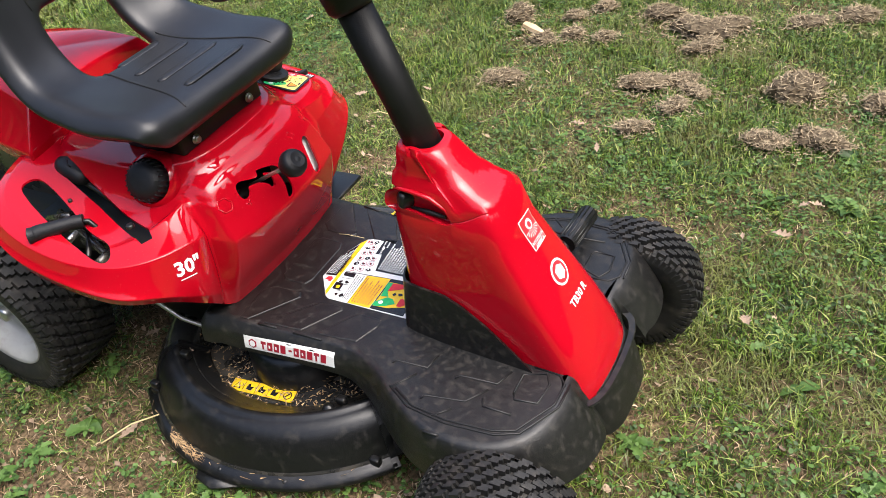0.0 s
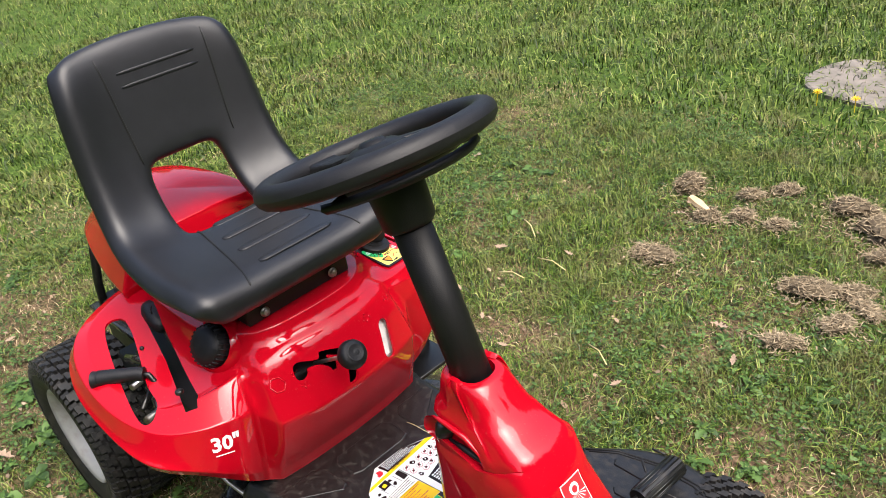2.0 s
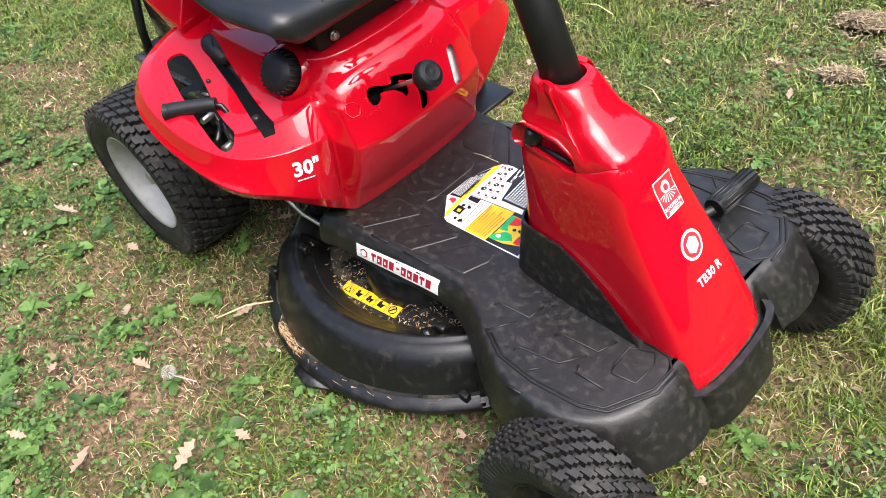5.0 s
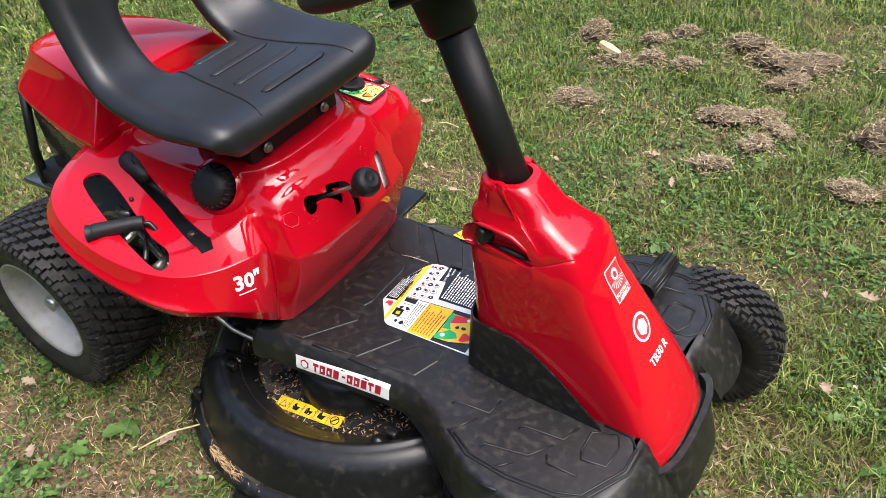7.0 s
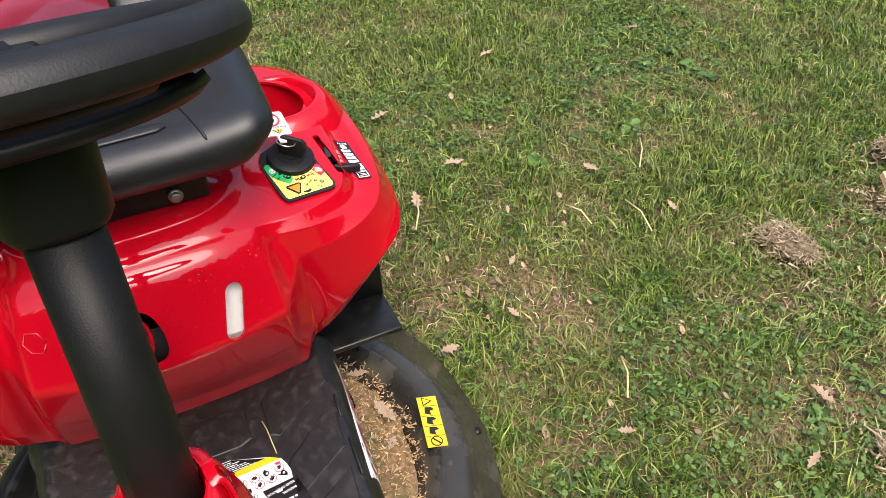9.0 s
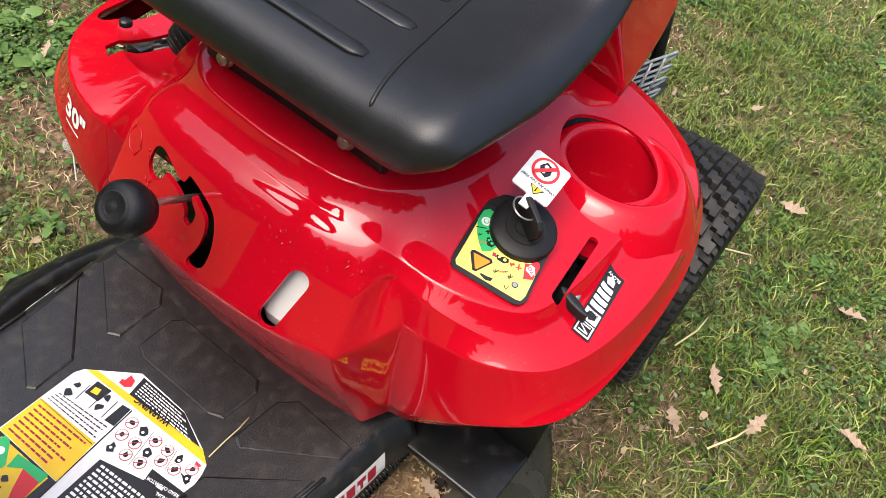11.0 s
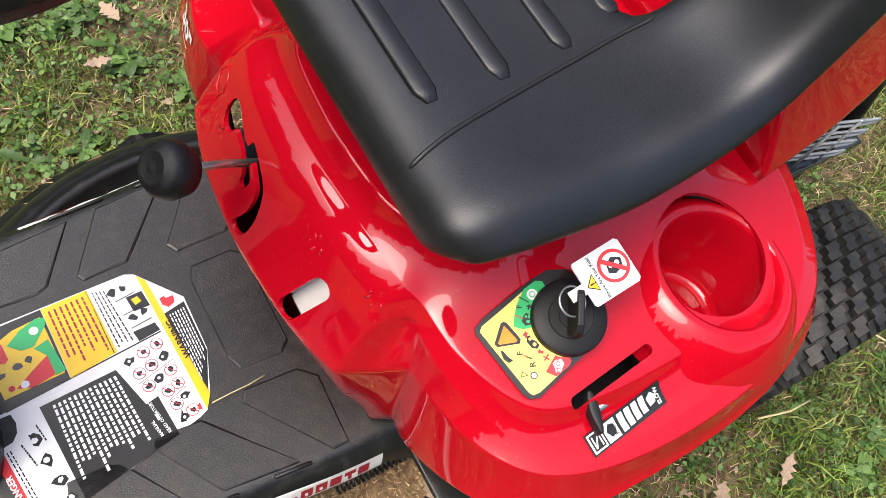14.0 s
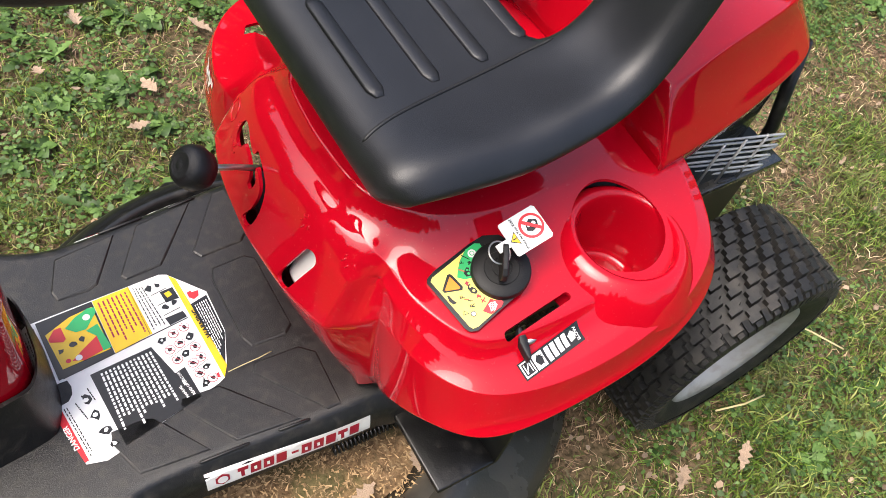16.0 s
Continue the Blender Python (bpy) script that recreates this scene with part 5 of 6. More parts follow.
for u, vv in ((.10, .12), (.62, .14), (.35, .62), (.9, .62)):
    c = grid4(ROW4, u, vv)
    shapes += [(INK, 1, sketch(c, .006))]
for v_ in (.27, .52, .76):
    shapes.append((INK, 1, [grid4(ROW4, 0, v_), grid4(ROW4, 1, v_), grid4(ROW4, 1, v_ + .014), grid4(ROW4, 0, v_ + .014)]))
for i in range(3):
    for j in range(6):
        c = grid4(GRID, (i + .5) / 3, (j + .5) / 6)
        if i == 0 and j > 3 or (i == 0 and j == 3):
            continue
        if (i + j) % 3:
            shapes += [(MAROON, 1, disc(*c, .0064, 20)), (WHITE, 2, disc(*c, .0057, 20)), (INK, 3, sketch(c, .0046)), (MAROON, 4, [(c[0] - .0046, c[1] + .0040), (c[0] - .0040, c[1] + .0046), (c[0] + .0046, c[1] - .0040), (c[0] + .0040, c[1] - .0046)])]
        else:
            shapes += [(INK, 2, sketch(c, .0070)), (WHITE, 3, disc(c[0] + .001, c[1], .0016, 8))]
for j in (2, 4):
    shapes.append((INK, 1, [grid4(GRID, 0 if j < 4 else .34, j / 6), grid4(GRID, 1, j / 6), grid4(GRID, 1, j / 6 + .005), grid4(GRID, 0 if j < 4 else .34, j / 6 + .005)]))
for u, v_ in ((.846, .045), (.842, .068), (.838, .090), (.834, .110)):
    shapes += [(INK, 1, sketch((u, v_), .0085)), (WHITE, 2, sketch((u, v_), .004))]
lab = decal("safety_label", LM, shapes, mower, "printed yellow, white and black safety label on the footboard", thick=.0008)
words("WARNING", .0095, LM @ pose(.6905, .006, .0025, 0, 0, -86), INK, lab, bold=.0003)
words("READ OPERATOR'S", .0046, LM @ pose(.7375, .0745, .0028, 0, 0, -79), WHITE, lab, bold=.0001)
words("MANUAL", .0046, LM @ pose(.7435, .0850, .0028, 0, 0, -79), WHITE, lab, bold=.0001)
words("DANGER", .0082, LM @ pose(.8740, .0840, .0028, 0, 0, -83), WHITE, lab, bold=.0002)
for ob in [lab] + list(lab.children):
    for w_ in ob.data.vertices:
        w_.co.z += fb_z(w_.co.x) - fb_z(.75)

# side name strips: plain shapes
for side, x0, x1 in ((-1, .600, .790), (1, .552, .760)):
    n = 24
    m = axes(((x0 if side < 0 else x1), side * .30, .207), (-side, 0, 0), (0, 0, 1))
    Ls = x1 - x0
    sh = [(WHITE, 0, rect(0, -.0135, Ls, .0135))]
    ring_o = [(.019 + .0095 * math.cos(a), .0095 * math.sin(a)) for a in (math.pi / 3 * i + .5 for i in range(6))]
    sh += [(MAROON, 1, ring_o), (WHITE, 2, disc(.019, 0, .0062, 16))]
    xx = .036
    for i in range(10):
        wdt = (Ls - .05) / 10
        if i == 4:
            sh.append((MAROON, 1, rect(xx + .004, -.0015, xx + wdt - .003, .0025)))
        else:
            hgt = .0085
            sh.append((MAROON, 1, [(xx, -hgt), (xx + wdt - .003, -hgt), (xx + wdt - .0015, hgt), (xx + .0015, hgt)]))
            if i in (1, 2, 5, 6):
                sh.append((WHITE, 2, rect(xx + wdt * .30, -.003, xx + wdt * .52, .003)))
            elif i in (0, 8):
                sh.append((WHITE, 2, rect(xx, -hgt - .0002, xx + wdt * .28, .003)))
                sh.append((WHITE, 2, rect(xx + wdt * .56, -hgt - .0002, xx + wdt, .003)))
        xx += wdt
    top = new("name_strip")
    top.parent = mower
    top["label"] = "white strip with dark red blocks along the footboard edge"
    for l in (0, 1, 2):
        v, f, mt = [], [], None
        for mm, ll_, o in sh:
            if ll_ == l:
                mt = mm
                f.append(tuple(range(len(v), len(v) + len(o))))
                v += [m @ Vector((x, y, 0)) for x, y in o]
        ob = link("print", v, f, mt, top, smooth=False)
        stick(finer(ob, 4), board_skin, (0, -side, 0), .0010 + .0007 * l)

# deck warning labels
def warn(m, L, W, label):
    sh = [(YELLOW, 0, rect(0, -W / 2, L, W / 2))]
    for i in range(5):
        x = L * (i + .5) / 5
        if i == 0:
            sh += [(INK, 1, [(x - .009, -.008), (x + .009, -.008), (x, .008)]), (YELLOW, 2, [(x - .006, -.0065), (x + .006, -.0065), (x, .0045)])]
        elif i == 4:
            sh += [(INK, 1, disc(x, 0, .009, 16)), (YELLOW, 2, disc(x, 0, .0072, 16)), (INK, 3, [(x - .006, -.004), (x - .004, -.006), (x + .006, .004), (x + .004, .006)])]
        else:
            sh += [(INK, 1, [(x - .008, -.006), (x + .004, -.008), (x + .008, .002), (x, .001), (x - .002, .008), (x - .007, .004)])]
        if i:
            sh.append((INK, 1, rect(L * i / 5 - .0004, -W / 2 + .001, L * i / 5 + .0004, W / 2 - .001)))
    return decal("warning_label", m, sh, mower, label)


warn(axes((.531, -.221, .0775), (.145, .014, 0), (-.1, .97, .12)), .141, .026, "yellow warning label on the cutting deck")
warn(axes((.5915, .326, .1135), (.092, -.020, 0), (.2, .97, -.12)), .094, .030, "yellow warning label on the deck rim")

# frame flap, spring and rod beside the deck
bevelled(part("deck_flap", box(.43, .52, .19, .325, .195, .205), BLACK, mower, "black rubber deck flap"), .003)
part("flap_web", box(.43, .436, .19, .325, .20, .36), GROOVE, mower)
part("frame_rail", box(.42, .56, .15, .19, .16, .235), GROOVE, mower)
link("tie_rod", *tube([(.36, -.24, .33), (.46, -.215, .225), (.56, -.198, .195), (.60, -.19, .19)], .0042, 8), STEEL, mower, "thin bright steel deck rod")
spr = [(.50 + .10 * i / 120, .205 + .009 * math.cos(i * .9), .165 + .009 * math.sin(i * .9)) for i in range(121)]
link("spring", *tube(spr, .0018, 5), BLACK, mower, "coiled black return spring")
# steering linkage by the front wheel
link("steering_rod", *tube([(1.20, -.22, .13), (1.225, -.245, .105), (1.19, -.27, .09)], .005, 8), STEEL, mower)
link("cotter_pin", *tube([(1.215, -.265, .10), (1.225, -.285, .098), (1.222, -.29, .102), (1.212, -.27, .106)], .0018, 6), STEEL, mower)
# rear hitch bracket, struts and wire guard
for s in (-1, 1):
    link("strut", *tube([(-.135, s * .135, .33), (-.145, s * .125, .40), (-.125, s * .100, .55)], .010, 10), BLACK, mower, "black steel tube strut")
    bevelled(part("strut_bracket", box(-.20, .05, s * .13 - .02, s * .13 + .02, .318, .330), DECKBLACK, mower), .003)
    link("bolt", *lathe([(0, .008), (.008, .008), (.009, 0)], Matrix.Translation((-.150, s * .13, .330)), 10), STEEL, mower)
part("transaxle", box(-.14, .12, -.12, .12, .12, .30), GROOVE, mower)
bevelled(part("engine_block", box(-.13, .15, -.11, .11, .30, .50), DECKBLACK, mower, "dark engine under the cover"), .02)
guard = new("wire_guard")
guard.parent = mower
guard["label"] = "bright wire exhaust guard"
for i in range(4):
    z = .345 + .022 * i
    link("wire", *tube(spline([(.02, .115, z), (-.10, .150, z + .004), (-.125, .155, z + .010), (-.10, .152, z + .016), (.02, .118, z + .012)], 4, False), .0022, 6), WIRE, guard)
for x in (-.09, -.05, -.01):
    link("wire", *tube([(x, .148 + .3 * (x + .09) * -.4, .335), (x, .15 + .3 * (x + .09) * -.4, .43)], .0022, 6), WIRE, guard)

# ---- lawn ----
rng = np.random.default_rng(7)


def scatter(n, x0, x1, y0, y1, keep):
    p = rng.uniform((x0, y0), (x1, y1), (n, 2))
    out = [(x, y) for x, y in p if keep(x, y)]
    return np.array(out)


def lushness(x, y):
    """0 for worn ground, 1 for thick grass."""
    base = .52 + .22 * min(1.0, max(-1.0, (y - .1) / .8))
    return base + .50 * noise.noise(Vector((x * 2.4, y * 2.4, 9.0))) + .45 * noise.noise(Vector((x * 8, y * 8, 1.0)))


def clear(x, y):
    return (x - .605) ** 2 + (y - .03) ** 2 > .30 ** 2


def blades(name, pts, h, w, lean, material, label, tall=0.0):
    """Bent blades, two faces each; tall lets them grow higher where the lawn is lush."""
    n = len(pts)
    az = rng.uniform(0, 2 * np.pi, n)
    lush = np.array([lushness(x, y) for x, y in pts])
    hh = h * rng.uniform(.35, 1.3, n) * (1 + tall * (lush - .6))
    ww = w * rng.uniform(.55, 1.3, n)
    ln = h * lean * rng.uniform(.15, 1.4, n)
    d = np.stack([np.cos(az), np.sin(az)], 1)
    turn = az + rng.uniform(-.7, .7, n)
    d2 = np.stack([np.cos(turn), np.sin(turn)], 1)
    s = np.stack([-np.sin(az), np.cos(az)], 1) * ww[:, None] / 2
    z0 = np.array([ground_height(x, y) - .012 for x, y in pts])
    tz = rng.uniform(-.35, .35, n) * ww
    v = np.empty((n, 5, 3))
    mid = pts + d * (ln * .42)[:, None]
    tip = mid + d2 * (ln * .62)[:, None]
    v[:, 0, :2], v[:, 1, :2] = pts - s, pts + s
    v[:, 2, :2], v[:, 3, :2] = mid + s * .9, mid - s * .9
    v[:, 4, :2] = tip
    v[:, 0, 2] = v[:, 1, 2] = z0 - .004
    v[:, 2, 2], v[:, 3, 2] = z0 + hh * .75 + tz, z0 + hh * .75 - tz
    v[:, 4, 2] = z0 + hh * rng.uniform(.55, 1.15, n)
    base = np.arange(n)[:, None] * 5
    me = bpy.data.meshes.new(name)
    me.vertices.add(n * 5)
    me.vertices.foreach_set("co", v.reshape(-1))
    loops = np.concatenate([base + [0, 1, 2, 3], base + [3, 2, 4]], 1).reshape(-1)
    me.loops.add(len(loops))
    me.loops.foreach_set("vertex_index", loops.astype(np.int32))
    me.polygons.add(2 * n)
    starts = (np.arange(n)[:, None] * 7 + [0, 4]).reshape(-1)
    me.polygons.foreach_set("loop_start", starts.astype(np.int32))
    me.update(calc_edges=True)
    me.materials.append(material)
    ob = new(name, me)
    return tagged(ob, label, "grass", kind="stuff")


def keepg(x, y):
    return clear(x, y) and rng.random() < min(1.0, max(.10, 1.25 * lushness(x, y) - .05))


blades("lawn_grass", scatter(380000, -1.5, 2.0, -1.2, 2.1, keepg), .022, .0023, 1.9, GRASS, "short green lawn grass with worn patches", tall=1.3)
blades("far_lawn_grass", np.concatenate([scatter(90000, -4.5, 1.5, 2.1, 5.5, keepg), scatter(70000, -4.5, -1.5, -1.2, 2.1, keepg), scatter(60000, -9, -4.5, -1.5, 7.0, keepg), scatter(25000, -4.5, 3.0, 5.5, 8.0, keepg)]), .034, .0048, 1.5, GRASS, "lawn grass further off", tall=.9)
blades("dry_grass", scatter(200000, -2.2, 2.0, -1.2, 2.3, lambda x, y: clear(x, y) and rng.random() < 1.15 - 1.0 * lushness(x, y)), .012, .0019, 2.2, DRYGRASS, "short brown thatch and clippings among the grass")


def clover(name, plants, size, count, label):
    """Low patches of small leaflets."""
    v, f = [], []
    for x, y in plants:
        z0 = ground_height(x, y) - .004
        for i in range(int(count * rng.uniform(.6, 1.4))):
            a = rng.uniform(0, 2 * np.pi)
            L = size * rng.uniform(.5, 1.3)
            r0 = rng.uniform(0, size * 2.4)
            b = Vector((x + r0 * math.cos(a), y + r0 * math.sin(a), z0 + rng.uniform(.004, .018)))
            a2 = rng.uniform(0, 2 * np.pi)
            d = Vector((math.cos(a2), math.sin(a2), rng.uniform(-.3, .5)))
            s = Vector((-math.sin(a2), math.cos(a2), rng.uniform(-.5, .5))) * L * rng.uniform(.26, .44)
            n = len(v)
            up = Vector((0, 0, L * .12))
            v += [b, b + d * L * .5 + s, b + d * L * .92 + s * .55 - up, b + d * L * .92 - s * .55 - up, b + d * L * .5 - s]
            f += [(n, n + 1, n + 4), (n + 1, n + 2, n + 3, n + 4)]
    return tagged(link(name, v, f, WEED, smooth=True), label, "weeds", kind="stuff")


def rosettes(name, plants, size, label):
    """Flat rosettes of long lobed leaves with a sunken midrib."""
    v, f = [], []
    for x, y in plants:
        z0 = ground_height(x, y) - .008
        k = int(rng.integers(4, 10))
        a0 = rng.uniform(0, 6.3)
        broad = rng.random() < .45
        for i in range(k):
            a = a0 + 6.283 * i / k + rng.uniform(-.45, .45)
            L = size * rng.uniform(.45, 1.25)
            d = Vector((math.cos(a), math.sin(a), 0))
            s = Vector((-math.sin(a), math.cos(a), 0))
            rise, arch = rng.uniform(.15, .55), rng.uniform(.2, .6)
            n, m = len(v), 8
            tilt = rng.uniform(-.4, .4)
            for j in range(m + 1):
                t = j / m
                w = (.05 + .30 * math.sin(math.pi * min(1.0, t ** 1.25)) ** .8) if broad else (.03 + .20 * t * (1.25 - t) * 2.2)
                w *= (1 + (.10 if broad else .30) * (1 if j % 2 else -1) + rng.uniform(-.12, .12)) * (0.15 if j == m else 1)
                c = Vector((x, y, z0)) + d * L * t + s * L * .06 * math.sin(3 * t + a) + Vector((0, 0, L * (rise * t - arch * t * t) + .010))
                e = Vector((0, 0, L * w * .35))
                back = d * (-.05 * L if j % 2 else 0)
                v += [c + s * L * w + e + Vector((0, 0, tilt * L * w)) + back, c, c - s * L * w + e - Vector((0, 0, tilt * L * w)) + back]
            for j in range(m):
                q = n + 3 * j
                f += [(q, q + 1, q + 4, q + 3), (q + 1, q + 2, q + 5, q + 4)]
    return tagged(link(name, v, f, WEED, smooth=True), label, "weeds", kind="stuff")


def weedy(x, y):
    return clear(x, y) and rng.random() < .30 + 1.0 * noise.noise(Vector((x * 1.7, y * 1.7, 21.0))) + (.30 if y < -.2 else 0)


clover("clover_patches", scatter(24000, -1.6, 2.0, -1.2, 2.2, weedy), .0100, 7, "patches of small clover and creeping weeds")
rosettes("dandelion_weeds", scatter(2000, -1.5, 1.9, -1.2, 1.9, lambda x, y: weedy(x, y) and rng.random() < (.9 if y < -.25 else .16)), .036, "low ragged rosettes of dandelion and plantain")

# pale crumbs of old leaves
v, f = [], []
for x, y in scatter(3200, -1.5, 2.0, -1.2, 2.0, lambda x, y: clear(x, y) and rng.random() < 1.0 - .8 * lushness(x, y)):
    L = rng.uniform(.003, .010)
    c = Vector((x, y, ground_height(x, y) - .006 + rng.uniform(.002, .014)))
    n = len(v)
    k = int(rng.integers(4, 7))
    nx, ny = rng.uniform(-.6, .6), rng.uniform(-.6, .6)
    a0 = rng.uniform(0, 6.3)
    for j in range(k):
        a = a0 + 6.283 * j / k
        r_ = L * rng.uniform(.45, 1.0)
        p = Vector((r_ * math.cos(a) * 1.3, r_ * math.sin(a) * .8, 0))
        v.append(c + p + Vector((0, 0, p.x * nx + p.y * ny)))
    f.append(tuple(range(n, n + k)))
tagged(link("leaf_crumbs", v, f, LEAFBIT, smooth=False), "pale crumbs of old leaves on the soil", "leaf litter", kind="stuff")

# ---- litter on the lawn ----
def clod_mesh(name, sx, sy, sz, seed, strands):
    r = np.random.default_rng(seed)
    bm = bmesh.new()
    bmesh.ops.create_icosphere(bm, subdivisions=3, radius=1.0)
    for q in bm.verts:
        k = 1 + .38 * noise.noise(q.co * 1.7 + Vector((seed, 0, 0))) + .22 * noise.noise(q.co * 4.5 + Vector((seed, 5, 0)))
        q.co = Vector((q.co.x * sx * k, q.co.y * sy * k, max(-.25, q.co.z) * sz * k))
    v = [q.co.copy() for q in bm.verts]
    f = [tuple(x.index for x in p.verts) for p in bm.faces]
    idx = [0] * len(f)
    base = list(v)
    bm.free()
    for i in range(strands):
        c = base[int(r.integers(len(base)))]
        a, b = r.uniform(0, 2 * np.pi), r.uniform(-.35, .5)
        d = Vector((math.cos(a), math.sin(a), b)).normalized()
        L = r.uniform(.012, .040)
        s = d.cross(Vector((r.uniform(-1, 1), r.uniform(-1, 1), 1))).normalized() * r.uniform(.0006, .0016)
        p = Vector(c) * r.uniform(.92, 1.08) + Vector((0, 0, .002))
        n = len(v)
        bend = Vector((r.uniform(-.3, .3), r.uniform(-.3, .3), r.uniform(-.3, .1))) * L * .5
        v += [p - d * L / 2 - s, p - d * L / 2 + s, p + bend + s, p + bend - s, p + d * L / 2]
        f += [(n, n + 1, n + 2, n + 3), (n + 3, n + 2, n + 4)]
        idx += [1, 1]
    me = bpy.data.meshes.new(name)
    me.from_pydata([tuple(q) for q in v], [], f)
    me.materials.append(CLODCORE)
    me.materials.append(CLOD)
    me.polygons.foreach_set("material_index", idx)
    return me


CLODS = [
    (.482, 1.175, .070, .038, .020, 8), (.355, 1.600, .045, .050, .045, 15), (.500, 1.455, .035, .030, .025, -20), (.590, 1.505, .035, .028, .020, 10), (.700, 1.500, .030, .025, .016, 60), (.545, 1.640, .028, .024, .018, 0),
    (.850, 1.690, .075, .042, .035, -12), (.985, 1.595, .105, .060, .038, -25), (1.060, 1.640, .070, .045, .030, 15), (1.290, 1.690, .065, .045, .025, 0), (1.420, 1.760, .06, .05, .03, 40),
    (.915, 1.230, .075, .040, .022, 12), (1.010, 1.265, .050, .030, .016, 30), (1.060, 1.215, .040, .022, .014, -30), (1.030, 1.120, .045, .025, .014, 70), (1.325, 1.270, .072, .064, .050, 10),
    (1.290, 1.000, .055, .032, .018, -8), (1.415, 1.035, .070, .036, .026, -15), (.955, .985, .045, .022, .016, 20), (1.02, 1.49, .06, .03, .018, 50), (.63, 1.72, .035, .03, .02, 0), (1.55, 1.25, .06, .04, .025, 20),
]
for n, (x, y, sx, sy, sz, a) in enumerate(CLODS):
    ob = new("clod", clod_mesh("clod", sx * .92, sy * .95, sz * .72, n + 3, int(420 + 4200 * sx)))
    ob.matrix_world = pose(x, y, sz * .20 + .012, 0, 0, a)
    tagged(ob, "loose clump of dried brown grass clippings on the lawn", "clod", "clumps of dry clippings")

# loose strands strewn round the clumps
cr = np.random.default_rng(19)
v, f = [], []
for x, y, sx, sy, sz, a in CLODS:
    for _ in range(int(90 + 1500 * sx)):
        ang, rad = cr.uniform(0, 2 * np.pi), .7 + abs(cr.normal(0, .75))
        px_, py_ = x + sx * rad * math.cos(ang), y + sy * 1.3 * rad * math.sin(ang)
        p = Vector((px_, py_, ground_height(px_, py_) + cr.uniform(.0, .016)))
        b, L = cr.uniform(0, 2 * np.pi), cr.uniform(.006, .024)
        d = Vector((math.cos(b), math.sin(b), cr.uniform(-.25, .35))) * L
        q = Vector((-math.sin(b), math.cos(b), cr.uniform(-.4, .4))) * cr.uniform(.0007, .0026)
        n = len(v)
        v += [p - q, p + q, p + d + q * .4, p + d - q * .4]
        f.append((n, n + 1, n + 2, n + 3))
tagged(link("strewn_clippings", v, f, CLOD, smooth=False), "brown strands strewn round the dry clumps", "clippings", kind="stuff")

stem = link("grass_stem", *tube([(.688, .100, .2425), (.668, .099, .2435), (.648, .0985, .2435), (.630, .096, .2425)], .0007, 5), STRAW)
tagged(stem, "thin pale grass stem lying on the footboard", "grass stem")

v, f = merged(loft([[(-.045, -.010, 0), (-.045, .010, .004), (-.045, .008, .012), (-.045, -.006, .010)], [(.0, -.014, 0), (.0, .012, .004), (.0, .010, .016), (.0, -.010, .012)], [(.045, -.006, .003), (.045, .008, .006), (.045, .006, .012), (.045, -.004, .010)]], True, True))
chip = link("wood_chip", v, f, WOOD, smooth=False)
chip.matrix_world = pose(.462, 1.470, .032, 4, 6, -25)
tagged(chip, "pale split wood chip lying on the grass", "wood chip")

for slab_o in ([(.30, 2.62), (.62, 2.52), (.72, 2.70), (.66, 2.94), (.36, 3.02), (.24, 2.84)], [(.74, 2.80), (1.10, 2.72), (1.18, 3.02), (.92, 3.20), (.70, 3.06)]):
    sp = [Vector((p.x, p.y, 0)) for p in spline([(x, y, 0) for x, y in slab_o], 6)]
    cen = sum(sp, Vector()) / len(sp)
    sp = [cen + (p - cen) * (1 + .04 * noise.noise(p * 14)) for p in sp]
    rings = [[p + Vector((0, 0, -.03)) for p in sp], [p + Vector((0, 0, .002 + .004 * noise.noise(p * 9))) for p in sp], [cen + (p - cen) * .96 + Vector((0, 0, .007)) for p in sp], [cen + (p - cen) * .55 + Vector((0, 0, .009 + .006 * noise.noise(p * 5))) for p in sp]]
    slab = link("stepping_stone", *loft(rings, False, True), STONE, smooth=False)
    tagged(slab, "flat pale stone slab sunk in the grass", "stone", "stone slabs")


def leaf_mesh(seed):
    r = np.random.default_rng(seed)
    n = 9
    out = []
    for i in range(n + 1):
        t = i / n
        w = .32 * math.sin(math.pi * min(1, t * .95 + .05)) * (1 + .35 * math.cos(i * math.pi)) * .6
        out.append((t - .5, w))
    v, f = [], []
    curl = r.uniform(.2, .9)
    for t, w in out:
        z = curl * .35 * (t * t) + .05 * r.uniform(-1, 1)
        v += [(t, -w, z + curl * w * .7), (t, 0, z), (t, w, z + curl * w * .5 + .03 * r.uniform(-1, 1))]
    for i in range(n):
        f += [(3 * i, 3 * i + 3, 3 * i + 4, 3 * i + 1), (3 * i + 1, 3 * i + 4, 3 * i + 5, 3 * i + 2)]
    me = bpy.data.meshes.new("dry_leaf")
    me.from_pydata(v, [], f)
    me.materials.append(LEAF)
    me.polygons.foreach_set("use_smooth", [True] * len(f))
    return me


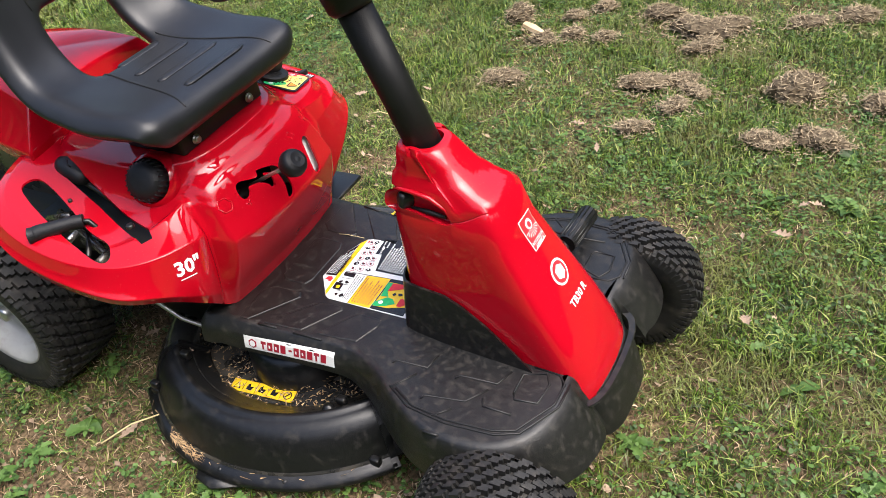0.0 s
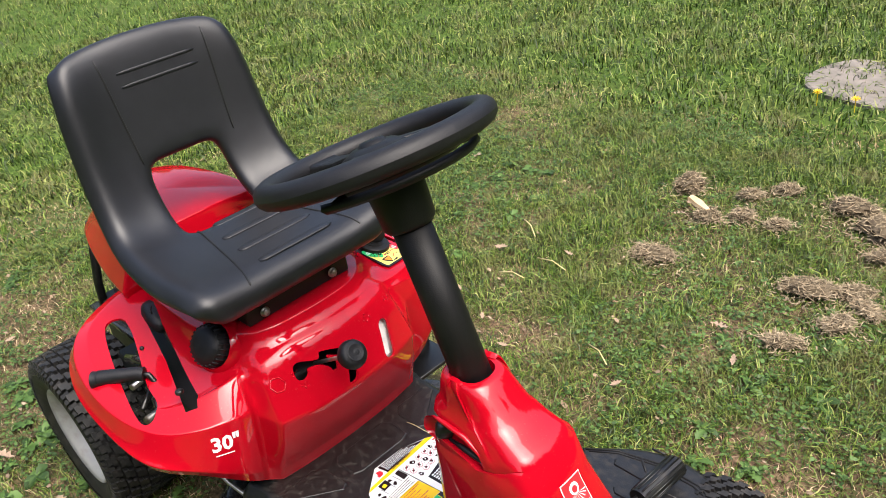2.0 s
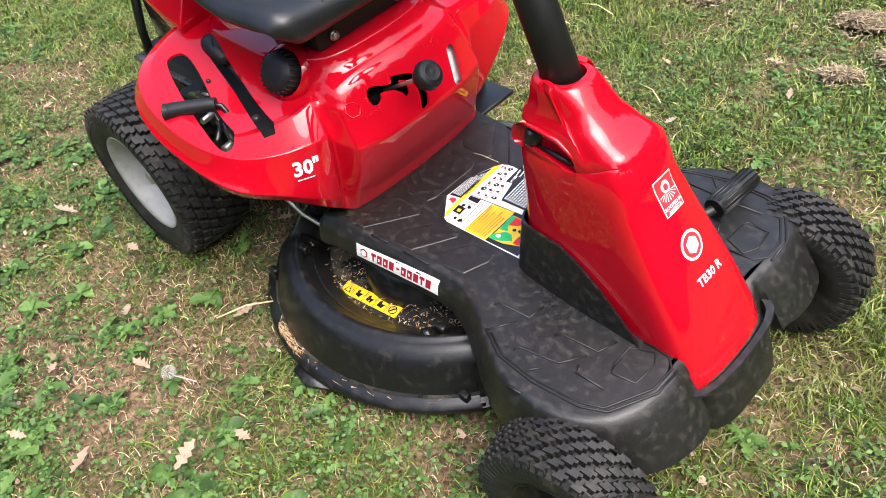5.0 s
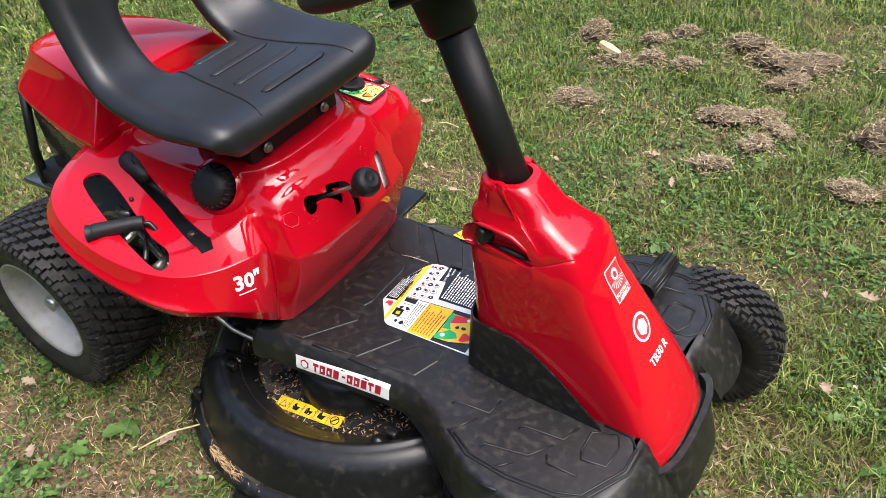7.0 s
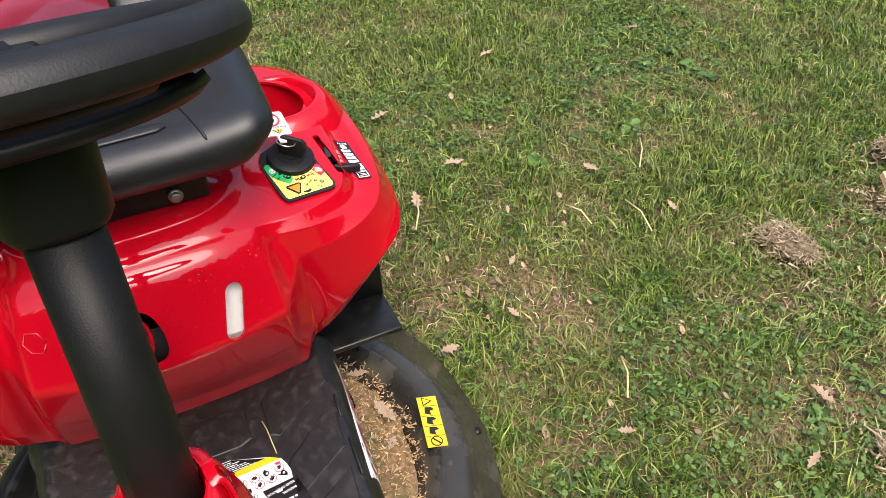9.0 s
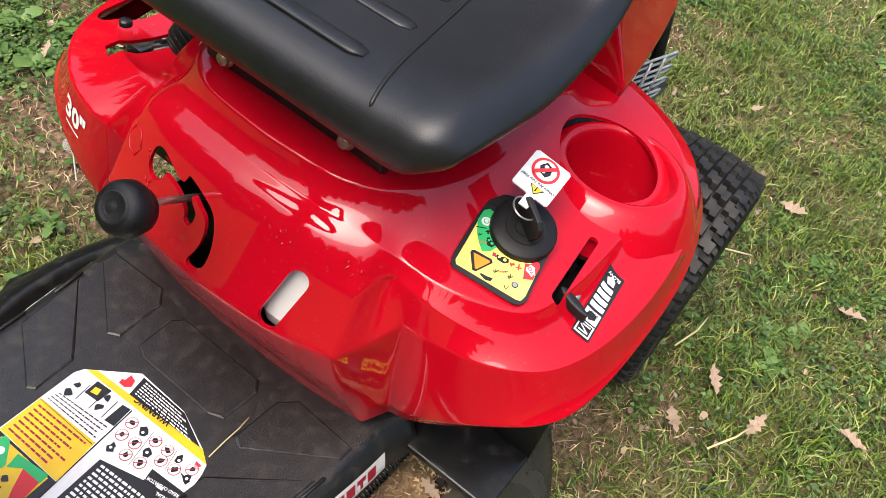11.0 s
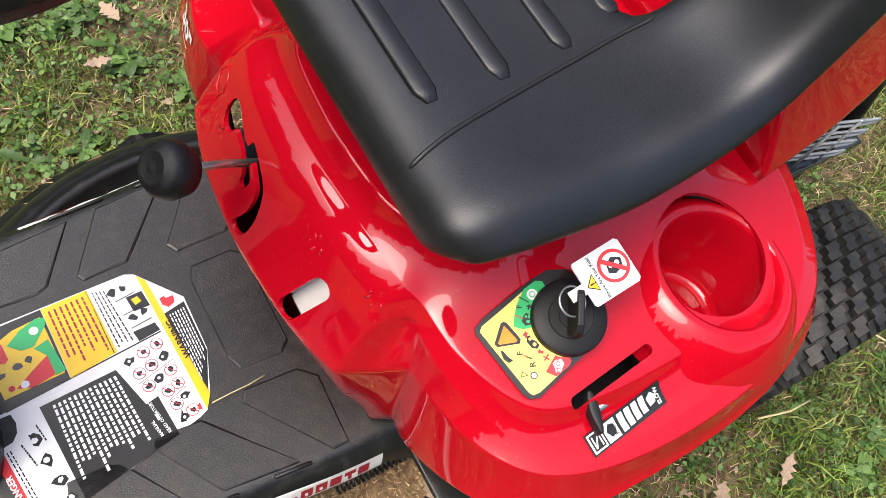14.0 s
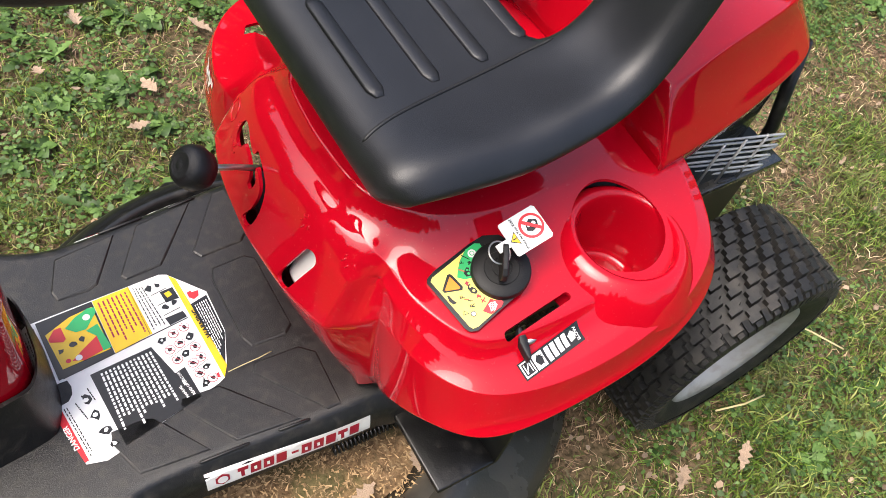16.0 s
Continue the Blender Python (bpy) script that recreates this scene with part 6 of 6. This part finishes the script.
leaf_kinds = [leaf_mesh(i) for i in range(6)]
lr = np.random.default_rng(11)
spots = [(1.385, .333, .05), (.012, .565, .05), (-.553, .435, .06), (.44, .45, .04), (.728, .628, .03), (-.35, .62, .06), (-.08, .70, .05), (.36, -.35, .05), (.14, -.50, .05), (.60, -.53, .045), (-.30, -.42, .06), (.30, -.56, .05), (.55, -.62, .06), (.72, -.72, .05), (.40, -.75, .06), (.95, -.50, .05), (.62, -.84, .06), (1.40, .62, .05), (1.45, .75, .04), (.9, .85, .035), (-.02, .48, .05), (.10, .46, .05)]
for _ in range(46):
    x, y = lr.uniform(-1.2, 1.7), lr.uniform(-1.0, 1.5)
    if clear(x, y):
        spots.append((float(x), float(y), float(lr.uniform(.02, .05))))
for i, (x, y, s) in enumerate(spots):
    ob = new("dry_leaf", leaf_kinds[i % 6])
    ob.matrix_world = pose(x, y, .022, lr.uniform(-25, 25), lr.uniform(-25, 25), lr.uniform(0, 360)) @ Matrix.Diagonal((s, s, s, 1))
    tagged(ob, "curled brown dry leaf on the lawn", "leaf", "dry leaves")

for x0, y0, x1, y1 in ((.235, .955, .345, .945), (.19, .835, .27, .85), (-.12, .418, -.02, .40), (.03, .56, .12, .52), (.34, -.40, .40, -.30), (.60, .70, .68, .66), (.15, 1.05, .05, 1.12), (-.25, .30, -.33, .42)):
    ob = link("straw", *tube([(x0, y0, .035), ((x0 + x1) / 2, (y0 + y1) / 2 + .006, .042), (x1, y1, .034)], .0017, 5), STRAW)
    tagged(ob, "single pale straw lying across the grass", "straw", "straws")

for x, y in ((.403, 2.457), (.55, 2.44), (1.66, .28)):
    v, f = [], []
    for i in range(26):
        a, e = 2.4 * i, .25 + .9 * (i % 3) / 3
        d = Vector((math.cos(a) * math.cos(e), math.sin(a) * math.cos(e), math.sin(e)))
        s = Vector((-math.sin(a), math.cos(a), 0)) * .003
        n = len(v)
        v += [Vector((0, 0, 0)), d * .016 + s, d * .019, d * .016 - s]
        f.append((n, n + 1, n + 2, n + 3))
    ob = link("dandelion_flower", *merged((v, f), tube([(0, 0, -.05), (0, 0, 0)], .0015, 6)), [FLOWER], smooth=False)
    ob.matrix_world = Matrix.Translation((x, y, .05))
    tagged(ob, "small yellow dandelion flower in the grass", "flower", "dandelions")

# a white seed head among the weeds
v, f = [], []
for i in range(90):
    z = 1 - 2 * (i + .5) / 90
    a = 2.39996 * i
    d = Vector((math.cos(a) * (1 - z * z) ** .5, math.sin(a) * (1 - z * z) ** .5, z))
    s = d.cross(Vector((.3, .2, 1))).normalized()
    u = d.cross(s)
    n = len(v)
    v += [d * .003, d * .012 + s * .0003, d * .012 - s * .0003]
    f.append((n, n + 1, n + 2))
    for q in range(5):
        w = s * math.cos(1.2566 * q) + u * math.sin(1.2566 * q)
        n = len(v)
        v += [d * .012, d * .0135 + w * .0035, d * .0137 + w * .0030 + s * .0004]
        f.append((n, n + 1, n + 2))
clock = link("dandelion_clock", *merged((v, f), tube([(.02, .03, -.045), (.004, .006, -.015), (0, 0, 0)], .0012, 6)), FLUFF, smooth=False)
clock.matrix_world = Matrix.Translation((.387, -.541, .045))
tagged(clock, "white fluffy dandelion seed head among the weeds", "seed head")

# clippings and leaves caught on the deck
rows_ = []
for i in range(49):
    a = radians(20 + 140 * i / 48)
    row = []
    for j in range(9):
        rad = .150 + .128 * j / 8
        edge = min(1.0, 4 * min(i, 48 - i) / 48) * min(1.0, 2.2 * min(j + 1, 9 - j) / 9)
        x, y = .605 + rad * math.cos(a), .030 + rad * math.sin(a)
        row.append(Vector((x, y, .073 + .026 * edge * (.7 + .7 * noise.noise(Vector((x * 22, y * 22, 0)))) + .006 * noise.noise(Vector((x * 90, y * 90, 4))))))
    rows_.append(row)
tagged(link("caked_soil", *loft(rows_, closed=False), mat("caked_clippings", (.13, .078, .035), (.27, .17, .085), rough=.95, scale=120, bump=1.0, bscale=220, c=(.06, .08, .02), cscale=16, cmix=.6, crange=(.52, .66)), smooth=True), "brown soil and clippings caked on the cutting deck", "soil", kind="stuff")
dr = np.random.default_rng(5)
v, f = [], []
for i in range(9000):
    a, rad = dr.uniform(0, 2 * np.pi), dr.uniform(.16, .283)
    p = Vector((.605 + rad * math.cos(a), .030 + rad * math.sin(a), .080 + dr.uniform(0, .026) * (1 if math.sin(a) > 0 else .35)))
    if math.sin(a) < .2 and dr.random() < .72:
        continue
    b = dr.uniform(0, 2 * np.pi)
    d = Vector((math.cos(b), math.sin(b), dr.uniform(-.1, .3))) * dr.uniform(.003, .011)
    s = Vector((-math.sin(b), math.cos(b), dr.uniform(-.5, .5))) * dr.uniform(.0006, .0018)
    n = len(v)
    v += [p - s, p + s, p + d]
    f.append((n, n + 1, n + 2))
for i in range(200):
    a = radians(dr.uniform(248, 262) if i < 180 else dr.uniform(232, 312))
    rad, z = (dr.uniform(.376, .392), dr.uniform(.032, .042))
    p = Vector((.605 + rad * math.cos(a), .030 + rad * math.sin(a), z))
    b = a + 1.57 + dr.uniform(-.5, .5)
    d = Vector((math.cos(b), math.sin(b), dr.uniform(-.1, .2))) * dr.uniform(.008, .026)
    s = Vector((-math.sin(b), math.cos(b), dr.uniform(-.5, .5))) * dr.uniform(.0006, .0014)
    n = len(v)
    v += [p - s, p + s, p + d]
    f.append((n, n + 1, n + 2))
tagged(link("clippings", v, f, mat("clipping_mix", (.30, .19, .09), (.42, .29, .15), rough=.9, scale=30, island=.5), smooth=False), "brown dry clippings caught on the cutting deck", "clippings", kind="stuff")
for x, y, s, a in ((.60, .262, .05, 20), (.51, .250, .035, 80), (.66, .25, .03, 140), (.42, -.20, .04, 10)):
    ob = new("dry_leaf", leaf_kinds[int(a) % 6])
    ob.matrix_world = pose(x - .02, y + .015, .104, 5, 8, a) @ Matrix.Diagonal((s, s, s, 1))
    tagged(ob, "dry leaf lying on the mower deck", "leaf", "leaves on the deck")
